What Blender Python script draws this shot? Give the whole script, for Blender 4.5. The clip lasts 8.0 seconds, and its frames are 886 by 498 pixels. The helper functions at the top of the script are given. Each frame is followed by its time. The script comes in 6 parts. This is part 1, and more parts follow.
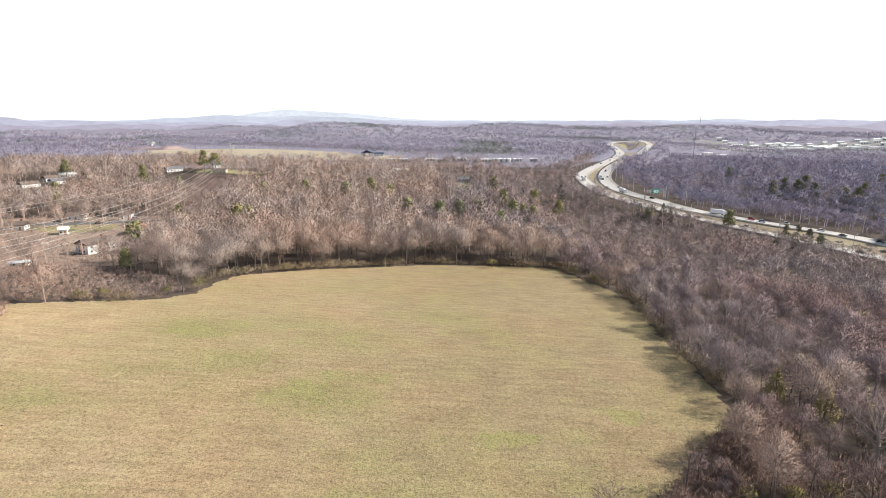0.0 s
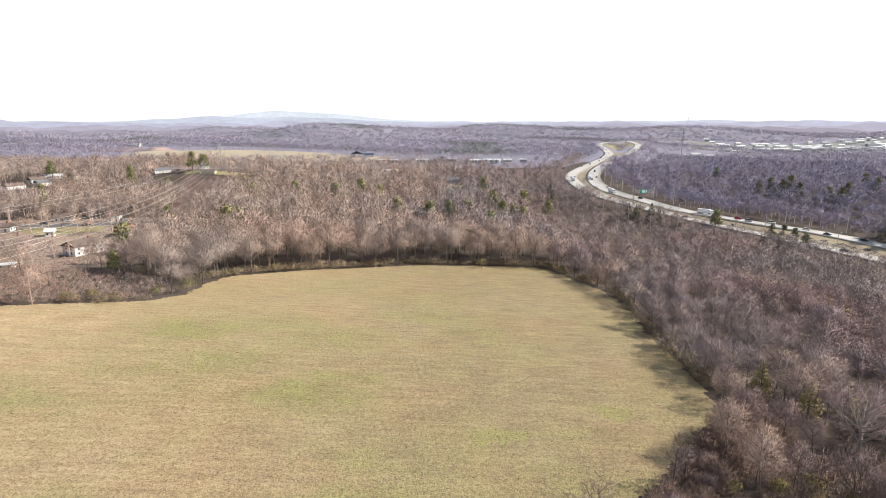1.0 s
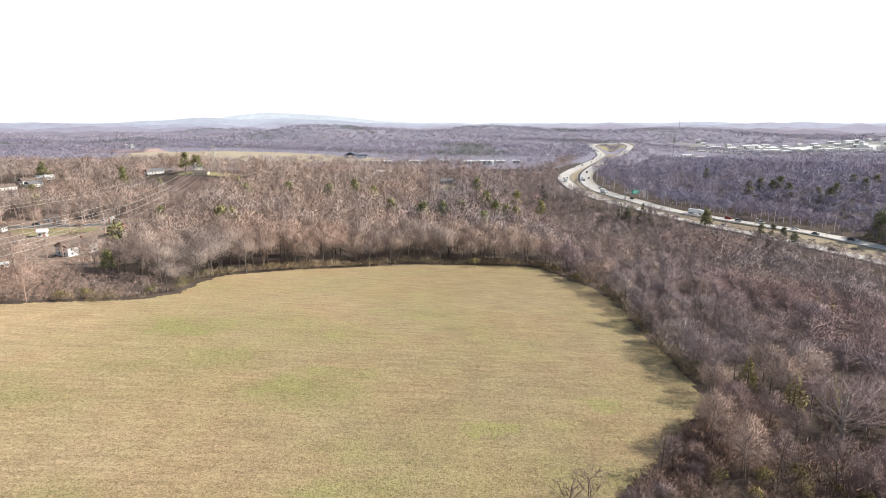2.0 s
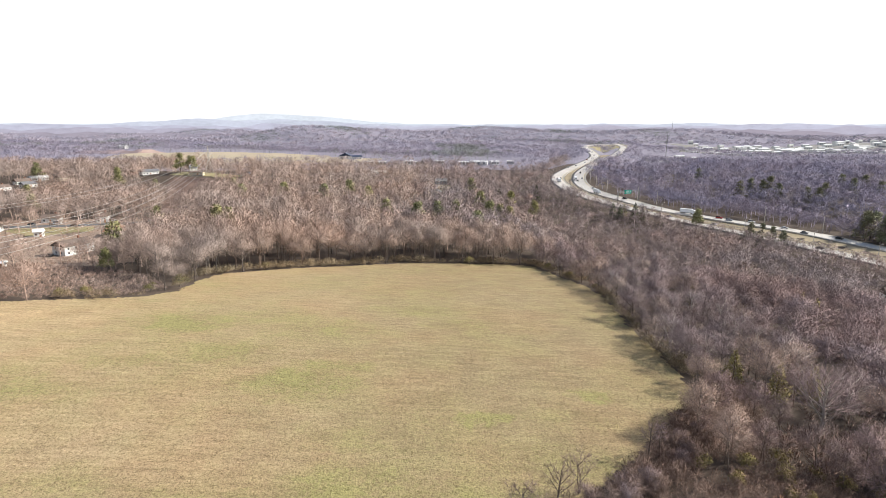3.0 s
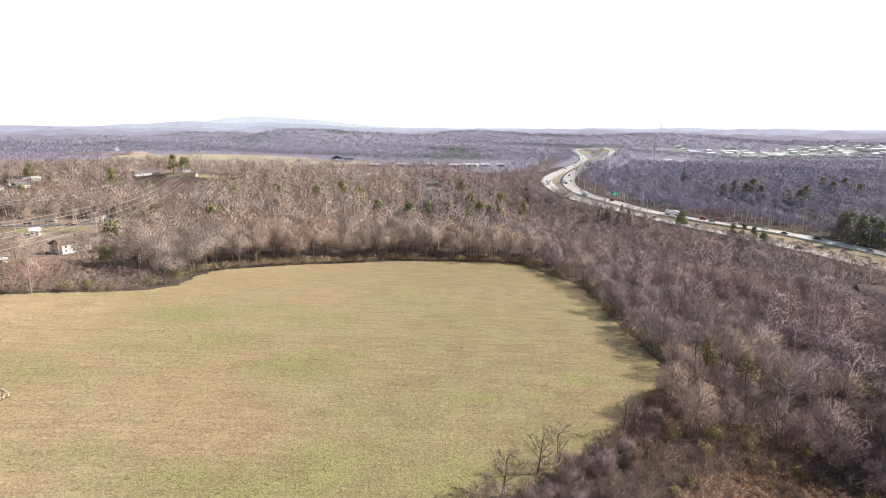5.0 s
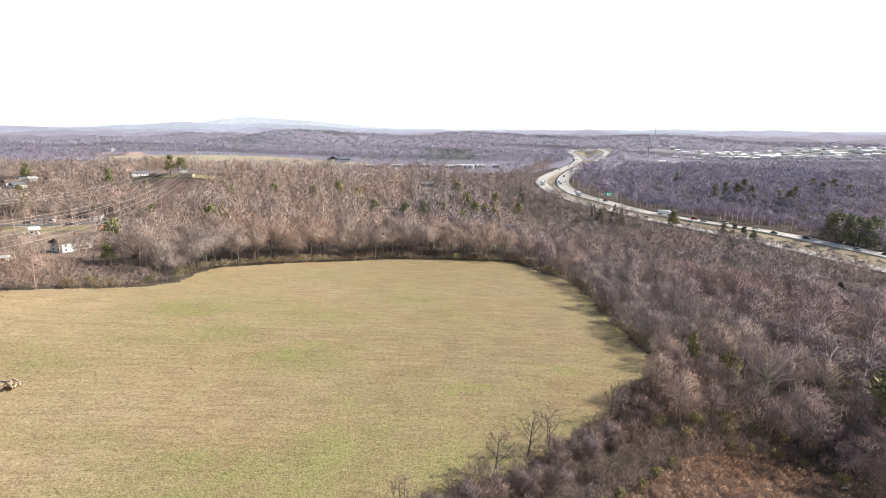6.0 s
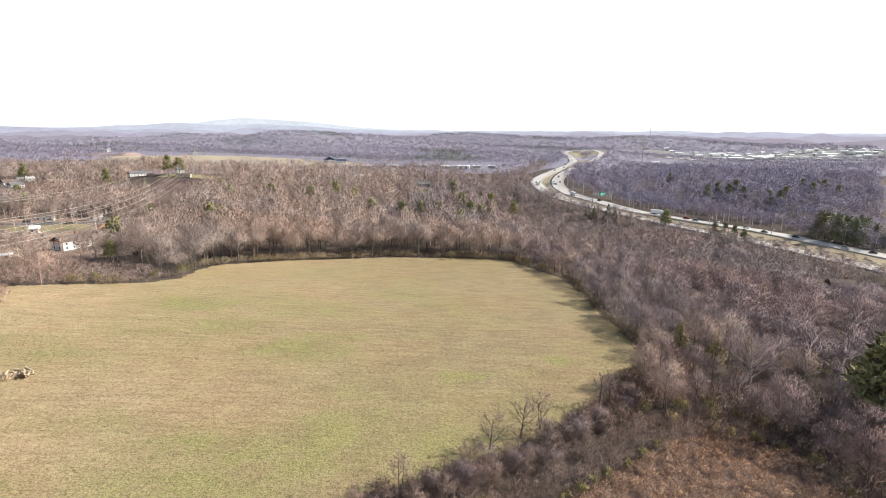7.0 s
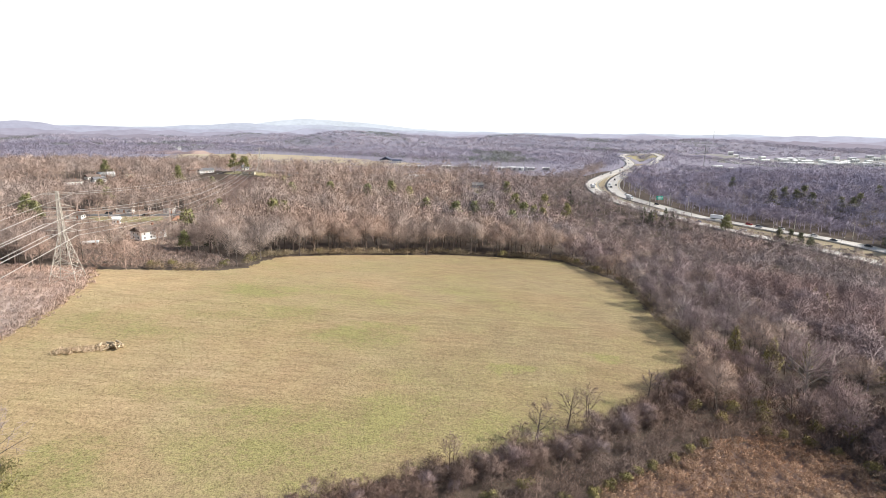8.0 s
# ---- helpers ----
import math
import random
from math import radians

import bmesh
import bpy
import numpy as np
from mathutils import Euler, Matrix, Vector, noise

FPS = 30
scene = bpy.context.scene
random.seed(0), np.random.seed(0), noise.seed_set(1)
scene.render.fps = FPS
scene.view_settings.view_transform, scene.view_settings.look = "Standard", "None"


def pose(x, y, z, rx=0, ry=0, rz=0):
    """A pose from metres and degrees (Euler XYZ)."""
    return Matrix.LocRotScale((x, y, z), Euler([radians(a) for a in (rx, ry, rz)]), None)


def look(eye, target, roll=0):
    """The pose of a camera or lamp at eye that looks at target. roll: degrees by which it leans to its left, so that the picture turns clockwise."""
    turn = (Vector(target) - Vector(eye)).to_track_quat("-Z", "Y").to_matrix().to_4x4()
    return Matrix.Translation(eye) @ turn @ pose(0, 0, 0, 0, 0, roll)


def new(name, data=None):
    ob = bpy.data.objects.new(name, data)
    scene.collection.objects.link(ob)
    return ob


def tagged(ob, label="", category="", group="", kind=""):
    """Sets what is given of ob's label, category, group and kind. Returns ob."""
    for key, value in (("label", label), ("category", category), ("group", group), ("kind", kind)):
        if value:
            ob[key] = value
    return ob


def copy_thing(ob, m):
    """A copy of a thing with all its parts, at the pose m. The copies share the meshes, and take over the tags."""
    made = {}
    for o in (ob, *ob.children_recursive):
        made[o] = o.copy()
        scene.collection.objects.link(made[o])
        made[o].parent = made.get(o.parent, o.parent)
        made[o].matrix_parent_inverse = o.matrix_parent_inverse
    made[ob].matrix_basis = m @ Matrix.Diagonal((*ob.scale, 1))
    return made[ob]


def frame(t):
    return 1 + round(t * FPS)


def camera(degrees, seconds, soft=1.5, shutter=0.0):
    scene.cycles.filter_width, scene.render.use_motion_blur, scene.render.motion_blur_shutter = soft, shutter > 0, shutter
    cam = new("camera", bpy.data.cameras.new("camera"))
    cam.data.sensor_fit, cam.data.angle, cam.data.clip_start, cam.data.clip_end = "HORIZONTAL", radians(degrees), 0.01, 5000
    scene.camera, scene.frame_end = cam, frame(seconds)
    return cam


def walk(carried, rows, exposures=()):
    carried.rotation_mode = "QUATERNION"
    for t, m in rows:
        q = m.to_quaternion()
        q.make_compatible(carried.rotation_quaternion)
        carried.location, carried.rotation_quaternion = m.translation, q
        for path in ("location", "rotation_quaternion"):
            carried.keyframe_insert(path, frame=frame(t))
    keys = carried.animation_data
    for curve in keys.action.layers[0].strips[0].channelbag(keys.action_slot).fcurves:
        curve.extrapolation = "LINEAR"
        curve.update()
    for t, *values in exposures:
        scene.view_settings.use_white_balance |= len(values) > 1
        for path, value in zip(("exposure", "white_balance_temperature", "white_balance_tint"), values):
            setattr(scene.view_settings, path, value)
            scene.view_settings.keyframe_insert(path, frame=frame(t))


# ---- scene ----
cam = camera(78.0, 8.0, soft=0.55)
PATH = [
    (0, (0.01, 0.00, 55.00), (0.022, 97.429, 32.464), -0.00),
    (0.5, (-0.02, -0.28, 55.02), (1.063, 97.150, 32.508), -0.02),
    (1, (0.11, -0.84, 54.87), (1.856, 96.611, 32.493), -0.03),
    (1.5, (0.17, -1.67, 54.48), (2.540, 95.804, 32.285), 0.00),
    (3, (0.04, -6.44, 53.87), (3.937, 91.059, 31.986), 0.04),
    (3.5, (-0.02, -8.27, 53.62), (4.325, 89.245, 31.887), 0.11),
    (4, (-0.12, -10.23, 53.31), (4.644, 87.315, 31.791), 0.17),
    (4.5, (-0.21, -12.27, 53.08), (4.932, 85.291, 31.740), 0.25),
    (6, (-0.45, -19.52, 52.60), (5.844, 78.050, 31.610), 0.38),
    (6.5, (-0.63, -22.04, 52.34), (6.078, 75.535, 31.488), 0.44),
    (7, (-0.90, -24.78, 52.15), (6.137, 72.781, 31.356), 0.45),
    (7.2, (-0.82, -25.96, 52.30), (6.168, 71.609, 31.521), 0.53),
    (7.5, (-1.54, -27.61, 52.02), (4.476, 70.028, 31.272), 0.54),
    (7.6, (-1.85, -28.27, 52.03), (2.829, 69.455, 31.367), 0.59),
    (7.7, (-2.08, -28.87, 52.00), (0.975, 68.930, 31.342), 0.62),
    (7.8, (-2.09, -29.37, 51.90), (-0.901, 68.474, 31.270), 0.68),
    (7.9, (-2.00, -29.73, 51.77), (-2.645, 68.122, 31.151), 0.75),
    (8, (-1.81, -30.04, 51.61), (-4.090, 67.785, 30.989), 0.89),
]
walk(cam, [(t, look(eye, target, roll)) for t, eye, target, roll in PATH])

# ---- world and sun ----
SUN_AZIMUTH, SUN_ELEVATION = radians(83), radians(34)  # clockwise from +y
world = bpy.data.worlds.new("world")
scene.world = world
world.use_nodes = True
wt = world.node_tree
sky = wt.nodes.new("ShaderNodeTexSky")
sky.sky_type = "NISHITA"
sky.sun_disc = False
sky.sun_elevation, sky.sun_rotation = SUN_ELEVATION, SUN_AZIMUTH
sky.air_density, sky.dust_density, sky.ozone_density = 1.0, 1.0, 1.0
# bright haze that thickens from the upper sky down to the horizon, alike all round
where = wt.nodes.new("ShaderNodeTexCoord")
split = wt.nodes.new("ShaderNodeSeparateXYZ")
wt.links.new(where.outputs["Generated"], split.inputs[0])
haze = wt.nodes.new("ShaderNodeMapRange")
haze.interpolation_type = "SMOOTHSTEP"
wt.links.new(split.outputs["Z"], haze.inputs["Value"])
for key, v in (("From Min", 0.44), ("From Max", 0.23), ("To Min", 0.0), ("To Max", 1.0)):
    haze.inputs[key].default_value = v
veil = wt.nodes.new("ShaderNodeMix")
veil.data_type = "RGBA"
wt.links.new(haze.outputs["Result"], veil.inputs[0])
wt.links.new(sky.outputs["Color"], veil.inputs[6])
veil.inputs[7].default_value = (7.4, 7.5, 7.6, 1)
wt.nodes["Background"].inputs["Strength"].default_value = 0.10
wt.links.new(veil.outputs[2], wt.nodes["Background"].inputs["Color"])
sun = new("sun", bpy.data.lights.new("sun", "SUN"))
sun.data.energy, sun.data.angle, sun.data.color = 4.9, radians(0.6), (1.0, 0.95, 0.88)
sun_from = Vector((math.sin(SUN_AZIMUTH) * math.cos(SUN_ELEVATION), math.cos(SUN_AZIMUTH) * math.cos(SUN_ELEVATION), math.sin(SUN_ELEVATION)))
sun.matrix_world = look(sun_from * 300, (0, 0, 0))
scene.view_settings.exposure = 0.55

# ---- materials ----
def material(name, rough=0.8, metal=0.0):
    m = bpy.data.materials.new(name)
    m.use_nodes = True
    b = m.node_tree.nodes["Principled BSDF"]
    b.inputs["Roughness"].default_value, b.inputs["Metallic"].default_value = rough, metal
    b.inputs["Specular IOR Level"].default_value = 0.25
    return m, m.node_tree, b


def node(nt, kind, **values):
    n = nt.nodes.new(kind)
    for key, value in values.items():
        n.inputs[key.replace("_", " ")].default_value = value
    return n


def grain(nt, scale, detail=4.0, rough=0.6, squash=None):
    """Noise by world place, in cycles per metre."""
    geo = nt.nodes.new("ShaderNodeNewGeometry")
    src = geo.outputs["Position"]
    if squash:
        mp = nt.nodes.new("ShaderNodeMapping")
        mp.inputs["Scale"].default_value = squash[:3]
        mp.inputs["Rotation"].default_value = (0, 0, squash[3])
        nt.links.new(src, mp.inputs["Vector"])
        src = mp.outputs["Vector"]
    n = node(nt, "ShaderNodeTexNoise", Scale=scale, Detail=detail, Roughness=rough)
    nt.links.new(src, n.inputs["Vector"])
    return n.outputs["Fac"]


def ramp(nt, fac, stops):
    r = nt.nodes.new("ShaderNodeValToRGB")
    els = r.color_ramp.elements
    while len(els) < len(stops):
        els.new(0.5)
    for e, (p, c) in zip(els, stops):
        e.position, e.color = p, (*c, 1) if len(c) == 3 else c
    nt.links.new(fac, r.inputs["Fac"])
    return r.outputs["Color"]


def mix(nt, fac, a, b, blend="MIX"):
    n = nt.nodes.new("ShaderNodeMix")
    n.data_type, n.blend_type = "RGBA", blend
    for slot, v in ((0, fac), (6, a), (7, b)):
        if isinstance(v, (int, float)):
            n.inputs[slot].default_value = v
        elif isinstance(v, tuple):
            n.inputs[slot].default_value = (*v, 1)
        else:
            nt.links.new(v, n.inputs[slot])
    return n.outputs[2]


def bump(nt, b, height, strength=0.4, distance=0.05):
    n = node(nt, "ShaderNodeBump", Strength=strength, Distance=distance)
    nt.links.new(height, n.inputs["Height"])
    nt.links.new(n.outputs["Normal"], b.inputs["Normal"])


def mottled(name, low, high, scale=1.5, rough=0.8, metal=0.0, fine=12.0, relief=0.3, depth=0.02, random=0.0, island=False):
    """A surface of two tones mixed at two scales, with fine relief; random: how far objects or pieces differ."""
    m, nt, b = material(name, rough, metal)
    wide, small = grain(nt, scale, 5), grain(nt, fine, 3)
    both = mix(nt, 0.4, wide, small)
    colour = ramp(nt, both, [(0.36, low), (0.64, high)])
    if random:
        if island:
            geo = nt.nodes.new("ShaderNodeNewGeometry")
            pick = geo.outputs["Random Per Island"]
        else:
            info = nt.nodes.new("ShaderNodeObjectInfo")
            pick = info.outputs["Random"]
        lo, hi = 1 - random, 1 + random
        colour = mix(nt, 1.0, colour, ramp(nt, pick, [(0.0, (lo, lo, lo)), (1.0, (hi, hi * 0.98, hi * 0.95))]), "MULTIPLY")
    nt.links.new(colour, b.inputs["Base Color"])
    if relief:
        bump(nt, b, small, relief, depth)
    return m


def plain(name, colour, rough=0.6, metal=0.0):
    lo = tuple(c * 0.86 for c in colour)
    return mottled(name, lo, colour, 0.8, rough, metal, 9.0, 0.1, 0.005)


def wood_of(name, low, high, grey=0.25, vary=1.0):
    """Twigs or bark: tones drift from tree to tree and from twig to twig."""
    m, nt, b = material(name, 0.85)
    stand, tree, small = grain(nt, 0.018, 3), grain(nt, 0.11, 3), grain(nt, 2.2, 2)
    colour = ramp(nt, mix(nt, 0.55, tree, small), [(0.34, low), (0.66, high)])
    warm = ramp(nt, stand, [(0.38, (1.06, 0.98, 0.93)), (0.62, (0.95, 0.99, 1.04))])
    colour = mix(nt, 1.0, colour, warm, "MULTIPLY")
    geo = nt.nodes.new("ShaderNodeNewGeometry")
    colour = mix(nt, 1.0, colour, ramp(nt, geo.outputs["Random Per Island"], [(0.0, (1 - grey,) * 3), (1.0, (1 + grey,) * 3)]), "MULTIPLY")
    # each plant has a tone of its own
    own = nt.nodes.new("ShaderNodeAttribute")
    own.attribute_name = "tone"
    info = nt.nodes.new("ShaderNodeObjectInfo")
    add = nt.nodes.new("ShaderNodeMath")
    add.operation = "ADD"
    nt.links.new(own.outputs["Fac"], add.inputs[0])
    nt.links.new(info.outputs["Random"], add.inputs[1])
    frac = nt.nodes.new("ShaderNodeMath")
    frac.operation = "FRACT"
    nt.links.new(add.outputs[0], frac.inputs[0])
    tones = ramp(nt, frac.outputs[0], [(0.0, (0.72, 0.69, 0.68)), (0.35, (0.93, 0.91, 0.89)), (0.6, (1.05, 1.02, 1.0)), (0.85, (1.22, 1.20, 1.20)), (1.0, (1.02, 0.92, 0.86))])
    nt.links.new(mix(nt, vary, colour, mix(nt, 1.0, colour, tones, "MULTIPLY")), b.inputs["Base Color"])
    return m


def meadow_material():
    """Dormant meadow: straw with mown lines, thatch, and greener patches where the turf still grows."""
    m, nt, b = material("dormant_meadow", 0.95)
    b.inputs["Specular IOR Level"].default_value = 0.1
    broad, mid, fine, tuft = grain(nt, 0.02, 4), grain(nt, 0.12, 5, 0.65), grain(nt, 1.1, 5, 0.7), grain(nt, 3.2, 3, 0.7)
    straw = ramp(nt, mix(nt, 0.5, mid, fine), [(0.3, (0.278, 0.207, 0.127)), (0.5, (0.338, 0.259, 0.162)), (0.7, (0.402, 0.316, 0.202))])
    rows = grain(nt, 0.8, 3, 0.6, (0.12, 1.0, 1.0, radians(5)))
    straw = mix(nt, 1.0, straw, ramp(nt, rows, [(0.34, (0.84, 0.835, 0.82)), (0.66, (1.12, 1.12, 1.115))]), "MULTIPLY")
    pink = ramp(nt, grain(nt, 0.035, 3), [(0.42, (1.0, 1.0, 1.0)), (0.62, (1.04, 0.98, 0.96))])
    straw = mix(nt, 1.0, straw, pink, "MULTIPLY")
    # the straw gets steadily paler towards the pylon
    spot = nt.nodes.new("ShaderNodeNewGeometry")
    axes_ = nt.nodes.new("ShaderNodeSeparateXYZ")
    nt.links.new(spot.outputs["Position"], axes_.inputs[0])
    dry = nt.nodes.new("ShaderNodeMapRange")
    nt.links.new(axes_.outputs["X"], dry.inputs["Value"])
    dry.inputs["From Min"].default_value, dry.inputs["From Max"].default_value = 10.0, -110.0
    straw = mix(nt, 1.0, straw, ramp(nt, dry.outputs["Result"], [(0.0, (0.89, 0.875, 0.86)), (1.0, (1.36, 1.31, 1.27))]), "MULTIPLY")
    thatch = ramp(nt, mix(nt, 0.42, tuft, grain(nt, 1.3, 4, 0.75)), [(0.34, (0.46, 0.45, 0.40)), (0.5, (0.97, 0.97, 0.97)), (0.66, (1.36, 1.35, 1.3))])
    green = ramp(nt, mix(nt, 0.5, mid, tuft), [(0.3, (0.196, 0.178, 0.074)), (0.7, (0.33, 0.296, 0.128))])
    # the greener patches: place, half-lengths, strength
    geo = nt.nodes.new("ShaderNodeNewGeometry")
    stir = node(nt, "ShaderNodeTexNoise", Scale=0.13, Detail=4.0, Roughness=0.65)
    nt.links.new(geo.outputs["Position"], stir.inputs["Vector"])
    warp = nt.nodes.new("ShaderNodeVectorMath")
    warp.operation = "MULTIPLY_ADD"
    nt.links.new(stir.outputs["Color"], warp.inputs[0])
    warp.inputs[1].default_value, warp.inputs[2].default_value = (22, 16, 0), (-11, -8, 0)
    moved = nt.nodes.new("ShaderNodeVectorMath")
    moved.operation = "ADD"
    nt.links.new(geo.outputs["Position"], moved.inputs[0])
    nt.links.new(warp.outputs[0], moved.inputs[1])
    total = None
    for px, py, sx, sy, amount in GREEN_PATCHES:
        mp = nt.nodes.new("ShaderNodeVectorMath")
        mp.operation = "SUBTRACT"
        nt.links.new(moved.outputs[0], mp.inputs[0])
        mp.inputs[1].default_value = (px, py, 0)
        sc = nt.nodes.new("ShaderNodeVectorMath")
        sc.operation = "MULTIPLY"
        nt.links.new(mp.outputs[0], sc.inputs[0])
        sc.inputs[1].default_value = (1 / sx, 1 / sy, 0)
        ln = nt.nodes.new("ShaderNodeVectorMath")
        ln.operation = "LENGTH"
        nt.links.new(sc.outputs[0], ln.inputs[0])
        mr = nt.nodes.new("ShaderNodeMapRange")
        mr.interpolation_type = "SMOOTHSTEP"
        nt.links.new(ln.outputs["Value"], mr.inputs["Value"])
        for key, v in (("From Min", 2.6), ("From Max", 0.0), ("To Min", 0.0), ("To Max", amount * 1.3)):
            mr.inputs[key].default_value = v
        if total is None:
            total = mr.outputs["Result"]
        else:
            ad = nt.nodes.new("ShaderNodeMath")
            ad.operation = "MAXIMUM"
            nt.links.new(total, ad.inputs[0])
            nt.links.new(mr.outputs["Result"], ad.inputs[1])
            total = ad.outputs[0]
    scatter = ramp(nt, mix(nt, 0.45, mid, fine), [(0.42, (0.0, 0.0, 0.0)), (0.58, (1.0, 1.0, 1.0))])
    weak = ramp(nt, broad, [(0.38, (0.16, 0.16, 0.16)), (0.62, (0.52, 0.52, 0.52))])
    cover = nt.nodes.new("ShaderNodeMath")
    cover.operation = "MAXIMUM"
    nt.links.new(total, cover.inputs[0])
    nt.links.new(weak, cover.inputs[1])
    fac = nt.nodes.new("ShaderNodeMath")
    fac.operation = "MULTIPLY"
    nt.links.new(cover.outputs[0], fac.inputs[0])
    lift = nt.nodes.new("ShaderNodeMath")
    lift.operation = "MULTIPLY_ADD"
    nt.links.new(scatter, lift.inputs[0])
    lift.inputs[1].default_value, lift.inputs[2].default_value = 0.75, 0.48
    nt.links.new(lift.outputs[0], fac.inputs[1])
    fac.use_clamp = True
    colour = mix(nt, fac.outputs[0], straw, green)
    nt.links.new(mix(nt, 1.0, colour, thatch, "MULTIPLY"), b.inputs["Base Color"])
    bump(nt, b, mix(nt, 0.5, tuft, fine), 0.9, 0.25)
    return m


GREEN_PATCHES = [
    (-66, 140, 12, 7, 0.9), (-44, 147, 14, 9, 0.55), (-28, 138, 16, 8, 0.6), (-48, 120, 10, 6, 0.7),
    (-27, 104, 10, 5, 1.0), (-20, 113, 7, 3, 0.8), (0, 161, 14, 6, 0.6), (12, 148, 9, 4, 0.6),
    (12.5, 91.5, 4, 2, 1.1), (36, 103, 4, 2, 0.9), (-82, 97, 10, 6, 0.7), (-64, 112, 16, 4, 0.6),
    (-34, 63, 12, 4, 0.9), (-16, 64, 9, 8, 0.9), (-5, 72, 8, 4, 0.7), (-63, 44, 5, 7, 0.9), (-95, 100, 14, 8, 0.6), (-58, 69, 12, 3, 0.5),
    (8, 64, 13, 7, 0.7), (24, 78, 12, 6, 0.55), (-32, 52, 15, 7, 0.8), (-10, 84, 10, 5, 0.5), (30, 92, 9, 5, 0.45),
]
MEADOW = meadow_material()
LITTER = mottled("leaf_litter", (0.06, 0.044, 0.033), (0.125, 0.095, 0.071), 0.09, 0.95, fine=1.6, relief=0.5, depth=0.2)
# far floor: violet haze is put into its base colour
HAZED_FLOOR = mottled("hazed_woodland_floor", (0.225, 0.207, 0.245), (0.31, 0.286, 0.335), 0.02, 0.95, fine=0.2, relief=0.3, depth=0.3)
TWIG = wood_of("winter_twigs", (0.196, 0.153, 0.152), (0.378, 0.298, 0.296), 0.12)
BARK = wood_of("grey_bark", (0.10, 0.082, 0.07), (0.22, 0.185, 0.16))
PALE_BARK = wood_of("pale_bark", (0.34, 0.31, 0.27), (0.52, 0.48, 0.43), 0.12)
# far and hill twigs: base colours carry the bluish haze of distance
HAZED_TWIG = wood_of("hazed_far_woods", (0.268, 0.246, 0.306), (0.328, 0.304, 0.376), 0.03, 0.2)
HAZED_HILL_TWIG = wood_of("hazed_hill_woods", (0.195, 0.178, 0.235), (0.345, 0.318, 0.412), 0.06, 0.6)
PINE = wood_of("pine_needles", (0.18, 0.19, 0.085), (0.36, 0.355, 0.17), 0.25, 0.6)
HILL_PINE = wood_of("hill_pine_needles", (0.13, 0.14, 0.09), (0.25, 0.255, 0.155), 0.2, 0.6)
CEDAR = wood_of("cedar_foliage", (0.05, 0.062, 0.034), (0.11, 0.12, 0.06), 0.3)
SHRUB = wood_of("olive_shrub_leaves", (0.18, 0.165, 0.066), (0.34, 0.30, 0.125), 0.3, 0.7)
WEED = wood_of("dry_weeds", (0.30, 0.195, 0.125), (0.56, 0.395, 0.265), 0.3, 0.8)
SEDGE = wood_of("brown_sedge", (0.44, 0.325, 0.26), (0.64, 0.50, 0.415), 0.15, 0.35)
BRAMBLE = wood_of("bramble", (0.165, 0.12, 0.10), (0.32, 0.24, 0.20), 0.25)
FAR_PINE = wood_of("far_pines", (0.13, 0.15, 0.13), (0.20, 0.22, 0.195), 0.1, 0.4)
# ridge twigs: paler and bluer again, haze painted into the colour
HAZED_RIDGE_TWIG = wood_of("hazed_ridge_woods", (0.35, 0.33, 0.39), (0.42, 0.40, 0.47), 0.04, 0.2)
EARTH = mottled("trodden_earth", (0.24, 0.175, 0.13), (0.38, 0.29, 0.22), 0.1, 0.95, fine=1.2, relief=0.3, depth=0.1)
BANK = mottled("quarry_face", (0.22, 0.165, 0.165), (0.35, 0.265, 0.255), 0.05, 0.95, fine=0.3, relief=0.6, depth=0.5)
RED_EARTH = mottled("cleared_red_earth", (0.10, 0.065, 0.052), (0.20, 0.135, 0.108), 0.08, 0.95, fine=0.9, relief=0.4, depth=0.2)
# brighter, warmer twigs: sunlight on the western woods put into the colour
SUNLIT_TWIG = wood_of("sunlit_winter_twigs", (0.34, 0.264, 0.22), (0.495, 0.394, 0.334), 0.06, 0.7)
# duller mauve twigs: the shadier woods' tone put into the colour
SHADED_TWIG = wood_of("shaded_winter_twigs", (0.255, 0.205, 0.192), (0.39, 0.317, 0.30), 0.06, 0.7)
SAPLING = wood_of("reddish_saplings", (0.34, 0.25, 0.205), (0.52, 0.40, 0.335), 0.25, 0.5)
DRY_GRASS = wood_of("bleached_grass", (0.56, 0.44, 0.29), (0.76, 0.62, 0.44), 0.15, 0.3)
EDGE_BRUSH = wood_of("edge_brush", (0.21, 0.165, 0.105), (0.40, 0.325, 0.205), 0.3, 0.8)
STRAW = wood_of("straw_tufts", (0.27, 0.21, 0.12), (0.42, 0.34, 0.20), 0.2, 0.4)
CONCRETE_ROAD = mottled("worn_concrete_road", (0.44, 0.41, 0.365), (0.58, 0.545, 0.495), 0.05, 0.85, fine=0.7, relief=0.1)
ASPHALT = mottled("grey_asphalt", (0.10, 0.10, 0.10), (0.19, 0.185, 0.18), 0.08, 0.85, fine=1.5, relief=0.1)
SHOULDER = mottled("asphalt_shoulder", (0.22, 0.21, 0.19), (0.31, 0.295, 0.27), 0.1, 0.9, fine=1.5, relief=0.1)
PAINT_WHITE = plain("road_paint_white", (0.75, 0.75, 0.72))
PAINT_YELLOW = plain("road_paint_yellow", (0.65, 0.48, 0.08))
VERGE = mottled("verge_grass", (0.24, 0.21, 0.10), (0.36, 0.31, 0.165), 0.05, 0.95, fine=0.8, relief=0.4, depth=0.1)
